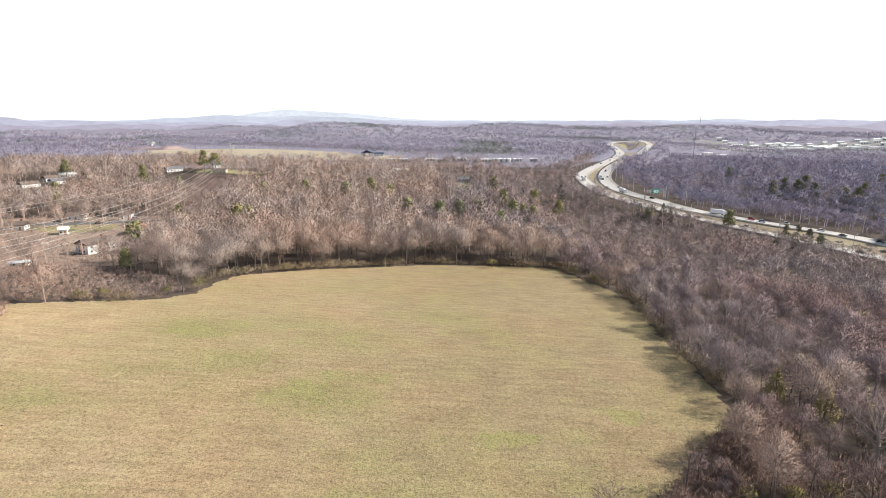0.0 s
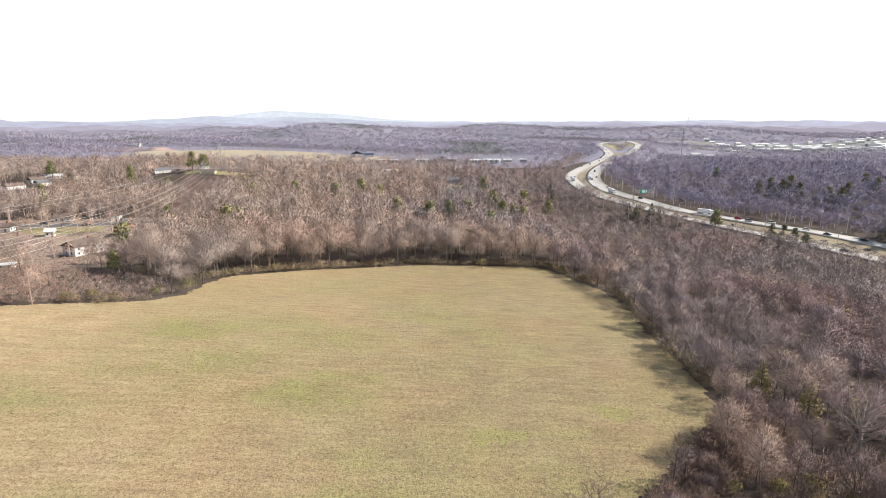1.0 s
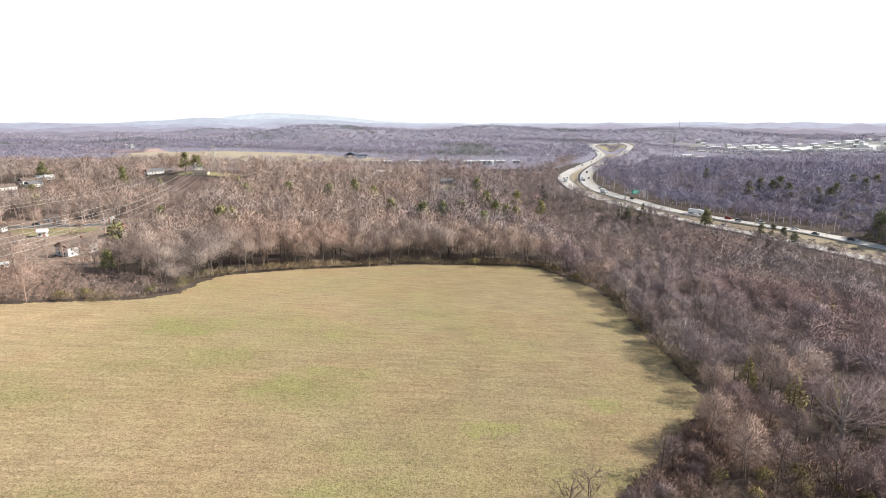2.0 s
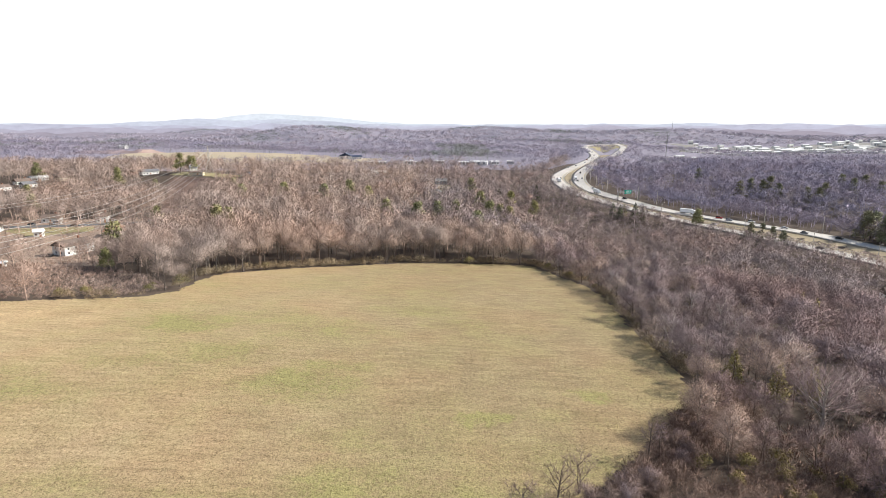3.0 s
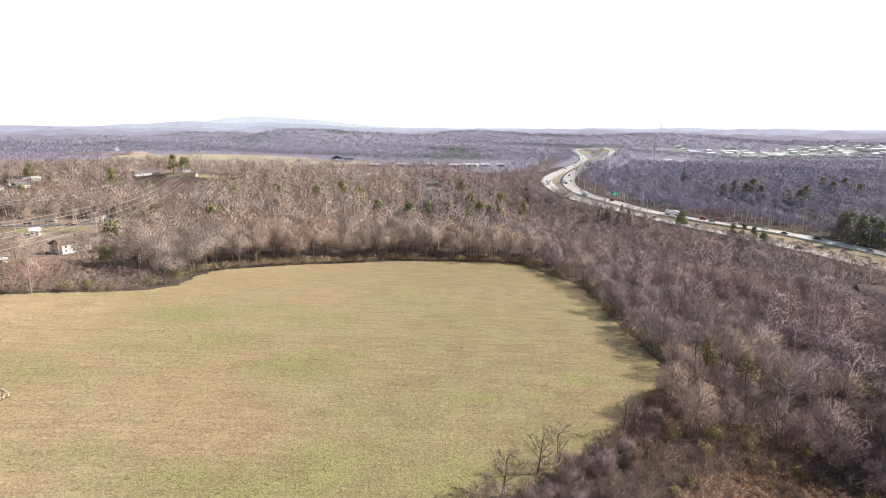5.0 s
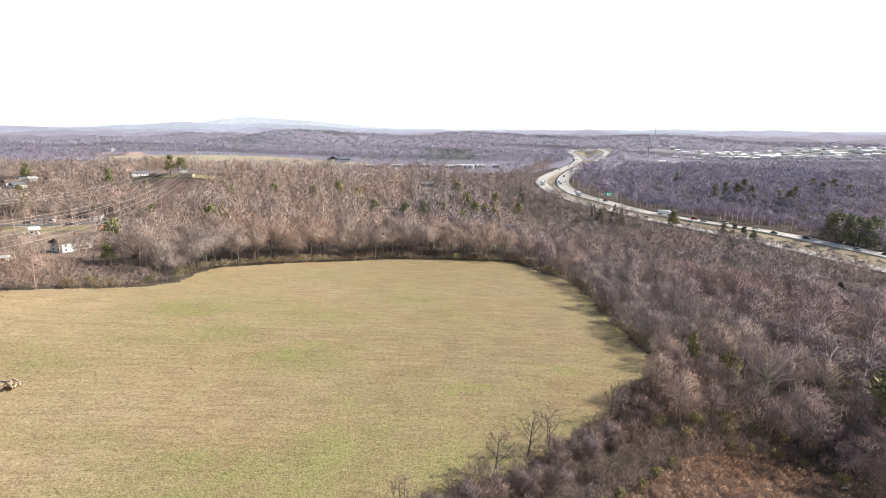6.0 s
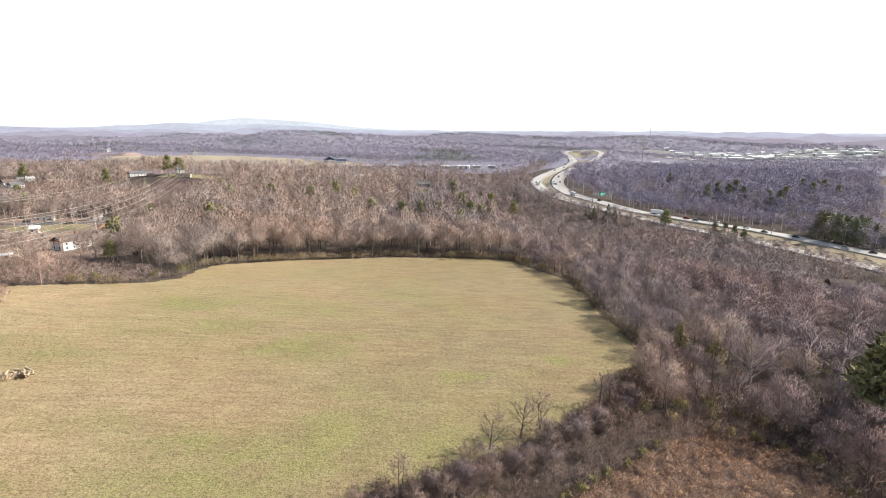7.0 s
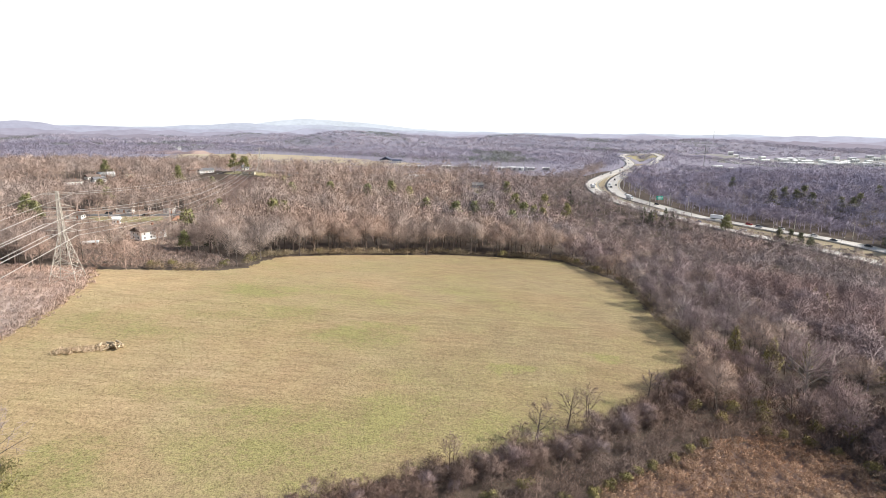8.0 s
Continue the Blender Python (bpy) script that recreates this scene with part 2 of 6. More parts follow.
DRY_VERGE = mottled("dry_verge_grass", (0.25, 0.20, 0.125), (0.36, 0.295, 0.19), 0.05, 0.95, fine=0.8, relief=0.4, depth=0.1)
HAY = mottled("far_hayfield", (0.375, 0.305, 0.205), (0.475, 0.40, 0.285), 0.012, 0.95, fine=0.2, relief=0.2, depth=0.1)
CLAY = mottled("bare_clay", (0.34, 0.235, 0.19), (0.45, 0.335, 0.28), 0.03, 0.95, fine=0.4, relief=0.4, depth=0.2)
STEEL = plain("galvanised_steel", (0.64, 0.59, 0.51), 0.55)
DULL_STEEL = plain("weathered_steel", (0.28, 0.28, 0.28), 0.6, 0.5)
WIRE = plain("aluminium_wire", (0.72, 0.70, 0.66), 0.4, 0.4)
PORCELAIN = plain("brown_porcelain", (0.16, 0.10, 0.07), 0.25)
WHITE_WALL = plain("white_siding", (0.80, 0.79, 0.75), 0.7)
CREAM_WALL = plain("cream_siding", (0.62, 0.54, 0.40), 0.7)
BRICK_WALL = mottled("red_brick", (0.22, 0.10, 0.065), (0.36, 0.18, 0.12), 0.8, 0.85, fine=5)
GREY_WALL = plain("grey_siding", (0.42, 0.44, 0.46), 0.7)
ROOF_BROWN = mottled("brown_shingles", (0.13, 0.095, 0.075), (0.23, 0.18, 0.15), 0.5, 0.9, fine=4)
ROOF_GREY = mottled("grey_shingles", (0.12, 0.12, 0.125), (0.22, 0.22, 0.225), 0.5, 0.9, fine=4)
ROOF_RED = mottled("red_shingles", (0.33, 0.17, 0.10), (0.48, 0.28, 0.18), 0.5, 0.9, fine=4)
ROOF_WHITE = mottled("white_membrane_roof", (0.66, 0.66, 0.64), (0.85, 0.85, 0.83), 0.03, 0.7, fine=0.4)
ROOF_BLUE = plain("blue_metal_roof", (0.06, 0.08, 0.13), 0.45, 0.2)
GLASS_DARK = plain("window_glass", (0.03, 0.035, 0.04), 0.08)
SIGN_GREEN = plain("sign_green", (0.0, 0.30, 0.22), 0.4)
SIGN_WHITE = plain("sign_white", (0.8, 0.8, 0.8), 0.4)
TYRE = plain("black_rubber", (0.02, 0.02, 0.02), 0.9)
POLE_WOOD = mottled("weathered_pole_wood", (0.14, 0.11, 0.085), (0.26, 0.21, 0.17), 1.0, 0.9, fine=8)
LAMP_GLASS = plain("lamp_lens", (0.7, 0.7, 0.66), 0.2)
DEADWOOD = mottled("bleached_logs", (0.33, 0.25, 0.16), (0.58, 0.47, 0.32), 1.2, 0.9, fine=9)
CAR_PAINTS = [plain("car_paint_" + n, c, 0.25, 0.2) for n, c in (
    ("white", (0.8, 0.8, 0.8)), ("black", (0.02, 0.02, 0.022)), ("silver", (0.45, 0.46, 0.48)),
    ("red", (0.35, 0.03, 0.03)), ("blue", (0.05, 0.10, 0.25)), ("grey", (0.14, 0.145, 0.15)))]

# ---- terrain ----
PROFILE_Y = [-400, 20, 60, 100, 140, 180, 250, 330, 450, 560, 640, 700, 770, 840, 1000, 1500, 2500, 5200]
PROFILE_Z = [-10, -6, -3, -1.5, -2.5, -5.5, -11.5, -14, -12, -9, -10, -9, -3, 2, 2, 6, 10, 18]
# x, y, height, spread across, spread along
HILLS = [
    (-290, 1750, 34, 240, 260), (260, 2050, 34, 320, 300), (900, 1800, 22, 500, 200),
    (-900, 2500, 16, 500, 400), (-250, 580, 15, 100, 75), (-480, 600, 8, 150, 120),
    (420, 640, 10, 220, 150), (330, 430, 8, 70, 90), (-185, 265, -7, 60, 50),
    (215, 215, -4, 70, 70), (-450, 930, 9, 330, 110), (620, 900, -12, 260, 170),
    (780, 1250, -6, 400, 200), (1900, 2700, 26, 500, 400), (30, 790, 6, 170, 50),
]


def smooth(a, b, v):
    u = np.clip((v - a) / (b - a), 0, 1)
    return u * u * (3 - 2 * u)


def land(x, y):
    """Height of the ungraded land, shaped to fit the camera's view, in metres above the middle of the meadow."""
    x, y = np.asarray(x, float), np.asarray(y, float)
    z = sum(np.interp(y + d, PROFILE_Y, PROFILE_Z) for d in (-24, -12, 0, 12, 24)) / 5
    lean = 0.055 * (1 - smooth(300, 480, y))
    z = z - lean * np.clip(x, -160, 260)
    for hx, hy, h, sx, sy in HILLS:
        z = z + h * np.exp(-((x - hx) / sx) ** 2 - ((y - hy) / sy) ** 2)
    far = smooth(500, 1600, np.hypot(x, y))
    z = z + far * (7 * np.sin(x / 170 + 0.6 * np.sin(y / 210)) * np.sin(y / 190 + 1.3) + 4 * np.sin(x / 71 + y / 97 + 2))
    return z


ROAD_Y = [150, 250, 300, 350, 420, 500, 600, 700, 800, 950, 1100]
ROAD_Z = [-24, -21, -18.5, -15, -7, -4, -1, 3, 7, 11, 13]
FAR_LANES = [(470, 1330), (413, 1113), (319, 888), (269, 801), (233, 731), (199, 661), (178, 607), (163, 549), (159, 500), (164, 467), (172, 440), (180, 418),
             (192, 400), (207, 387), (232, 365), (253, 347), (271, 320), (292, 280), (315, 225), (330, 170)]
NEAR_LANES = [(640, 1320), (490, 1296), (421, 1274), (374, 1215), (330, 1100), (297, 952), (276, 864), (248, 793), (212, 724), (181, 667), (158, 618), (146, 577),
              (141, 536), (140, 490), (145, 455), (155, 427), (168, 404), (181, 384), (197, 364), (213, 345), (233, 316), (252, 280), (275, 225), (290, 170)]


MEDIAN = [p for p in FAR_LANES if p[1] < 900] + [p for p in NEAR_LANES[::-1] if p[1] < 900]


def curve_through(pts, step=6.0):
    """Points every few metres on a smooth curve through pts, as (n, 2)."""
    p = np.array(pts, float)
    p = np.vstack([2 * p[0] - p[1], p, 2 * p[-1] - p[-2]])
    out = []
    for a, b, c, d in zip(p, p[1:], p[2:], p[3:]):
        n = max(2, int(np.hypot(*(c - b)) / step))
        for u in np.arange(n)[:, None] / n:
            out.append((0.5 * (2 * b + (c - a) * u + (2 * a - 5 * b + 4 * c - d) * u**2 + (3 * b - a - 3 * c + d) * u**3)))
    out.append(p[-2])
    return np.array(out)


FAR_ROAD, NEAR_ROAD = curve_through(FAR_LANES), curve_through(NEAR_LANES)


def road_z(y):
    return sum(np.interp(np.asarray(y, float) + d, ROAD_Y, ROAD_Z) for d in (-30, -15, 0, 15, 30)) / 5


def away(x, y, line):
    """Distance from a line of points, and the nearest point's index."""
    x, y = np.ravel(np.asarray(x, float)), np.ravel(np.asarray(y, float))
    best, at = np.full(len(x), 1e9), np.zeros(len(x), int)
    for i, (a, b) in enumerate(zip(line[:-1], line[1:])):
        ab = b - a
        u = np.clip(((x - a[0]) * ab[0] + (y - a[1]) * ab[1]) / (ab @ ab + 1e-9), 0, 1)
        d = np.hypot(x - a[0] - u * ab[0], y - a[1] - u * ab[1])
        at[d < best] = i
        best = np.minimum(best, d)
    return best, at


def ground_z(x, y):
    """Height of the finished ground: the land, graded to meet the highway."""
    shape = np.shape(x)
    x, y = np.ravel(np.asarray(x, float)), np.ravel(np.asarray(y, float))
    z = land(x, y)
    near = (x > 60) & (y > 130) & (y < 1400)
    if near.any():
        d = np.minimum(away(x[near], y[near], FAR_ROAD)[0], away(x[near], y[near], NEAR_ROAD)[0])
        w = smooth(11, 48, d)
        z[near] = (road_z(y[near]) - 0.35) * (1 - w) + z[near] * w
    return z.reshape(shape)


def inside(x, y, polygon):
    x, y = np.asarray(x, float), np.asarray(y, float)
    hit = np.zeros(np.shape(x), bool)
    for (ax, ay), (bx, by) in zip(polygon, polygon[1:] + polygon[:1]):
        hit ^= ((ay > y) != (by > y)) & (x < (bx - ax) * (y - ay) / (by - ay + 1e-12) + ax)
    return hit


MEADOW_EDGE = [(-128, 151), (-122, 140), (-116, 127), (-111, 113), (-108, 100), (-107, 87), (-104, 70), (-96, 50), (-86, 36), (-60, 33), (-36, 38), (-20, 44),
               (-6, 52), (8, 57), (22, 66), (36, 78), (50, 92), (61, 103), (63, 116), (63, 134), (65, 157), (70, 188), (69, 215), (61, 240), (54, 257), (38, 258),
               (21, 256), (-6, 251), (-36, 236), (-54, 227), (-79, 208), (-83, 193), (-83, 174), (-90, 164), (-110, 158)]
WEED_EDGE = [(10, 22), (14, 40), (21, 47.5), (26, 52), (36.5, 58), (48, 65), (57, 69), (64, 68), (72, 64), (73, 56), (72, 45), (76, 22)]
HEDGE_SKIRT = [(-40, 22), (-40, 30), (-22, 36), (-6, 43), (6, 47), (18, 53), (30, 61), (46, 73), (60, 78), (68, 74), (73, 62), (72, 45), (76, 22)]
SCRUB_EDGE = [(-128, 152), (-122, 140), (-116, 127), (-111, 113), (-108, 100), (-107, 87), (-104, 70), (-99, 55), (-135, 60), (-160, 95), (-172, 130), (-160, 148)]
THICKET_EDGE = [(-110, 160), (-92, 166), (-86, 176), (-100, 192), (-120, 205), (-150, 212), (-172, 200), (-165, 165), (-128, 153)]
HEDGE_LINE = np.array([(-40, 33), (-22, 39.5), (-6, 48), (8, 53.5), (22, 60.5), (36, 70.5), (48, 82), (58.5, 95)], float)
TOWER_NEAR, TOWER_FAR, TOWER_BACK = (-124, 134), (-228, 598), (-64, -166)
YARDS = [(-300, 300), (-262, 268), (-215, 232), (-188, 206), (-140, 212), (-128, 236), (-140, 268), (-150, 300), (-138, 350), (-165, 374), (-300, 352)]
HOUSE_SITES = [(-181, 277), (-216, 306), (-177, 312), (-394, 552), (-376, 534), (-392, 518), (-395, 577), (-365, 570), (-278, 568), (-259, 566), (-226, 566),
               (-240, 590), (-205, 650), (22, 612), (33, 530), (-36, 680), (-62, 672), (211, 218), (-119, 622), (-100, 330), (-60, 322), (-165, 333)]
# clearings round houses and yards, some opening the camera's view of them: x, y, half-widths
CLEARINGS = [(-62, 762, 26, 15), (-10, 764, 22, 14), (30, 764, 22, 15), (85, 764, 40, 16), (128, 774, 14, 12), (14, 462, 9, 22), (197, 198, 15, 13), (-176, 264, 30, 17), (-165, 240, 28, 20), (-222, 322, 30, 13), (-206, 500, 16, 45), (-222, 318, 22, 18), (-205, 342, 70, 9), (-390, 490, 45, 18), (-380, 530, 40, 12), (-222, 596, 36, 13), (210, 214, 26, 13), (232, 200, 18, 30),
             (18, 520, 9, 40), (-30, 585, 60, 12), (30, 575, 18, 12), (-176, 297, 16, 10), (-226, 545, 14, 22), (-215, 570, 45, 16), (-260, 640, 60, 12), (-60, 320, 22, 7), (-100, 330, 30, 8)]


def open_land(x, y):
    """Where no wood grows."""
    x, y = np.asarray(x, float), np.asarray(y, float)
    bare = inside(x, y, MEADOW_EDGE) | inside(x, y, WEED_EDGE) | inside(x, y, HEDGE_SKIRT) | inside(x, y, SCRUB_EDGE) | inside(x, y, THICKET_EDGE) | inside(x, y, YARDS)
    for cx, cy, rx, ry in CLEARINGS:
        bare |= ((x - cx) / rx) ** 2 + ((y - cy) / ry) ** 2 < 1
    for line, room in ((FAR_ROAD, 11.5), (NEAR_ROAD, 9.0)):
        bare |= away(x, y, line)[0].reshape(np.shape(x)) < room
    bare |= inside(x, y, MEDIAN)
    # a lane cleared from each house towards the camera keeps it in view
    for hx, hy in HOUSE_SITES:
        to = np.array([0.0 - hx, -10.0 - hy])
        to /= np.hypot(*to)
        reach = 75 if hx < -250 else 26
        bare |= away(x, y, np.array([(hx, hy), (hx + to[0] * reach, hy + to[1] * reach)]))[0].reshape(np.shape(x)) < 9.5
    bare |= away(x, y, np.array([(-184, 400), (-224, 580)], float))[0].reshape(np.shape(x)) < 10
    bare |= away(x, y, np.array([(TOWER_NEAR[0], TOWER_NEAR[1]), (TOWER_FAR[0], TOWER_FAR[1])], float))[0].reshape(np.shape(x)) < 7
    for field in FAR_FIELDS:
        bare |= inside(x, y, field)
    return bare


FAR_FIELDS = [
    [(-488, 852), (-414, 808), (-341, 782), (-290, 788), (-225, 798), (-160, 782), (-135, 800), (-140, 870), (-150, 905), (-270, 930), (-400, 950), (-486, 958)],
    [(-150, 790), (-80, 785), (-62, 830), (-60, 870), (-148, 870)],
    [(560, 1190), (700, 1165), (1000, 1160), (1500, 1200), (1600, 1440), (900, 1440), (620, 1380)],
    [(320, 1000), (400, 1080), (480, 1270), (400, 1240), (345, 1120)],
    [(-640, 960), (-430, 945), (-400, 1010), (-420, 1070), (-640, 1080)],
    [(380, 930), (480, 925), (510, 1010), (410, 1015)],
    [(-1000, 1700), (-760, 1680), (-740, 1740), (-980, 1760)],
]

# ---- mesh helpers ----
def link(name, me, mat, parent=None, label=""):
    if mat is not None:
        me.materials.append(mat)
    ob = new(name, me)
    if parent is not None:
        ob.parent = parent
    return tagged(ob, label)


def part(name, bm, mat, parent, label=""):
    """One bmesh as one mesh object under a thing or a part."""
    me = bpy.data.meshes.new(name)
    bm.to_mesh(me)
    bm.free()
    return link(name, me, mat, parent, label)


def soup(name, v, f, mat, parent=None, label="", tone=None, normals=None):
    """One mesh object of triangles or quads from arrays."""
    v, f = np.asarray(v, np.float32), np.asarray(f, np.int32)
    k = f.shape[1]
    me = bpy.data.meshes.new(name)
    me.vertices.add(len(v))
    me.vertices.foreach_set("co", v.ravel())
    me.loops.add(f.size)
    me.loops.foreach_set("vertex_index", f.ravel())
    me.polygons.add(len(f))
    me.polygons.foreach_set("loop_start", np.arange(len(f), dtype=np.int32) * k)
    if tone is not None:
        me.attributes.new("tone", "FLOAT", "POINT").data.foreach_set("value", np.asarray(tone, np.float32))
    me.update(calc_edges=True)
    if normals is not None:
        me.normals_split_custom_set_from_vertices(np.asarray(normals, np.float32))
    return link(name, me, mat, parent, label)


def thing(name, at, label, category, group="", turn=0.0):
    e = new(name)
    e.matrix_world = pose(*at, 0, 0, turn)
    return tagged(e, label, category, group)


def box(bm, size, at=(0, 0, 0), bevel=0.0, rot=None):
    m = Matrix.Translation(at) @ (rot if rot is not None else Matrix()) @ Matrix.Diagonal((*size, 1))
    made = bmesh.ops.create_cube(bm, size=1, matrix=m)
    if bevel:
        edges = list({e for v in made["verts"] for e in v.link_edges})
        bmesh.ops.bevel(bm, geom=edges, offset=bevel, segments=1, affect="EDGES")
    return bm


def bar(bm, a, b, r, r2=None, sides=6):
    """A round bar from a to b."""
    a, b = Vector(a), Vector(b)
    d = b - a
    m = Matrix.Translation((a + b) / 2) @ d.to_track_quat("Z", "Y").to_matrix().to_4x4()
    bmesh.ops.create_cone(bm, cap_ends=True, segments=sides, radius1=r, radius2=r if r2 is None else r2, depth=d.length, matrix=m)
    return bm


def prism(bm, outline, x0, x1):
    """An outline in y and z drawn out along x."""
    a = [bm.verts.new((x0, y, z)) for y, z in outline]
    b = [bm.verts.new((x1, y, z)) for y, z in outline]
    bm.faces.new(a[::-1])
    bm.faces.new(b)
    for i in range(len(a)):
        j = (i + 1) % len(a)
        bm.faces.new((a[i], a[j], b[j], b[i]))
    bmesh.ops.recalc_face_normals(bm, faces=bm.faces)
    return bm


def ribbon(name, line, width, lift, mat, parent=None, label="", offset=0.0, zf=None, thick=0.0, start=0, end=None, dash=0):
    """A strip along a line of points, level across, on the road's height."""
    line = line[start:end]
    t = np.gradient(line, axis=0)
    t /= np.linalg.norm(t, axis=1)[:, None]
    n = np.stack([t[:, 1], -t[:, 0]], 1)
    z = (zf or road_z)(line[:, 1]) if zf is None or zf is road_z else zf(line[:, 0], line[:, 1])
    cols = [np.c_[line + n * (offset + s * width / 2), z + lift] for s in (-1, 1)]
    rows = [cols[0], cols[1]]
    if thick:
        rows += [cols[1] - (0, 0, thick), cols[0] - (0, 0, thick)]
    k, m = len(rows), len(line)
    v = np.concatenate(rows)
    f = []
    for i in range(m - 1):
        if dash and i % dash:
            continue
        f.append((i, i + 1, m + i + 1, m + i))
        if thick:
            for a, b in ((1, 2), (3, 0)):
                f.append((a * m + i, a * m + i + 1, b * m + i + 1, b * m + i))
    return soup(name, v, f, mat, parent, label)


# ---- the ground ----
def axis(*spans):
    out = []
    for a, b, step in spans:
        out += list(np.arange(a, b, step))
    return np.array(out + [spans[-1][1]])


def sheet(xs, ys, height):
    gx, gy = np.meshgrid(xs, ys)
    v = np.c_[gx.ravel(), gy.ravel(), height(gx.ravel(), gy.ravel())]
    nx, ny = len(xs), len(ys)
    i = (np.arange(ny - 1)[:, None] * nx + np.arange(nx - 1)).ravel()
    return v, np.stack([i, i + 1, i + nx + 1, i + nx], 1)


GX = axis((-4800, -1200, 120), (-1200, -400, 30), (-400, 400, 6), (400, 1200, 20), (1200, 4800, 120))
GY = axis((-600, 20, 40), (20, 620, 6), (620, 1400, 12), (1400, 2600, 40), (2600, 4900, 120))
v, f = sheet(GX, GY, ground_z)
base = soup("ground", v, f, LITTER)
base.data.materials.append(HAZED_FLOOR)
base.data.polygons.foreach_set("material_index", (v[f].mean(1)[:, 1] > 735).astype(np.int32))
tagged(base, "brown leaf-littered rolling ground reaching the horizon", "ground", kind="structure")


def patch(name, polygon, step, lift, mat, label, ragged=1.0):
    """A sheet of turf over the part of the ground inside a polygon, with a ragged edge."""
    px, py = zip(*polygon)
    xs, ys = np.arange(min(px) - step, max(px) + 2 * step, step), np.arange(min(py) - step, max(py) + 2 * step, step)
    v, f = sheet(xs, ys, lambda x, y: ground_z(x, y) + lift)
    v[:, :2] += np.random.default_rng(len(v)).uniform(-0.38, 0.38, (len(v), 2)) * step
    v[:, 2] = ground_z(v[:, 0], v[:, 1]) + lift
    c = v[f].mean(1)
    wob = np.array([noise.noise((x * 0.21, y * 0.21, 3.0)) for x, y, _ in c]) * ragged
    keep = inside(c[:, 0] + wob, c[:, 1] + wob, polygon)
    f = f[keep]
    used, back = np.unique(f, return_inverse=True)
    return tagged(soup(name, v[used], back.reshape(f.shape), mat), label, "field", kind="structure")


patch("meadow", MEADOW_EDGE, 1.0, 0.09, MEADOW, "wide mown meadow of straw-coloured dormant grass with green patches", 2.0)
patch("weed_ground", WEED_EDGE, 3, 0.05, RED_EARTH, "rough brown ground under tall dry weeds", 3)
patch("scrub_ground", SCRUB_EDGE, 3, 0.05, SEDGE, "rough brown ground under scrub below the power line", 3)
for poly in (FAR_FIELDS[0], FAR_FIELDS[6]):
    patch("hayfield", poly, 8, 0.3, HAY, "pale straw hayfield between distant woods", 8)
patch("hall_lawn", FAR_FIELDS[1], 6, 0.2, HAY, "straw-coloured open ground round distant buildings", 6)
patch("yard", FAR_FIELDS[5], 8, 0.3, SHOULDER, "pale paved yard between distant woods", 6)
patch("commercial_yard", FAR_FIELDS[2], 12, 0.3, SHOULDER, "pale paved commercial yards between distant woods", 8)
patch("median", MEDIAN, 4, 0.12, DRY_VERGE, "tan winter grass between the highway lanes", 2)
patch("road_green", FAR_FIELDS[3], 8, 0.3, VERGE, "green grass inside the highway bend", 4)
along, out_ = np.linspace(0, 1, 40), np.array([(0, 0), (5, 2.6), (14, 3), (20, 5.6), (60, 6), (75, 0)], float)
gx, gk = np.meshgrid(along, np.arange(len(out_)))
px, py = -625 + 165 * gx, 985 - 25 * gx + out_[gk, 0]
rise = np.clip(np.minimum(gx, 1 - gx) * 6, 0, 1) * (1 + 0.25 * np.sin(gx * 17) + 0.15 * np.sin(gx * 41))
v = np.c_[px.ravel(), py.ravel(), (ground_z(px, py) - 0.5 + out_[gk, 1] * rise).ravel()]
i = (np.arange(len(out_) - 1)[:, None] * 40 + np.arange(39)).ravel()
f = np.stack([i, i + 1, i + 41, i + 40], 1)
bank = soup("clay_bank", v, f, BANK)
bank.data.materials.append(CLAY)
bank.data.polygons.foreach_set("material_index", (v[f].mean(1)[:, 0] > -487).astype(np.int32))
tagged(bank, "terraced mauve quarry bank with bare orange clay at one end", "bank", kind="structure")

patch("yard_ground", YARDS, 3, 0.06, EARTH, "trodden brown ground between houses", 6)
patch("corridor_ground", [(-196, 410), (-180, 408), (-186, 480), (-196, 556), (-250, 552), (-222, 470)], 3, 0.06, RED_EARTH, "reddish cleared ground below the power line", 4)

# ---- the highway ----
for name, line in (("road_far", FAR_ROAD), ("road_near", NEAR_ROAD)):
    bed = tagged(ribbon(name, line, 15.5, 0.0, SHOULDER, thick=0.6), "grey asphalt highway shoulder along a wooded slope", "road", kind="structure")
    ribbon("lanes", line, 11.0, 0.03, CONCRETE_ROAD, bed, "pale worn concrete lanes")
    for off, mat in ((-5.4, PAINT_YELLOW), (5.4, PAINT_WHITE)):
        ribbon("edge_line", line, 0.22, 0.05, mat, bed, offset=off)
    for off in (-1.8, 1.8):
        ribbon("lane_line", line, 0.2, 0.05, PAINT_WHITE, bed, "broken white lane line", offset=off, dash=2)

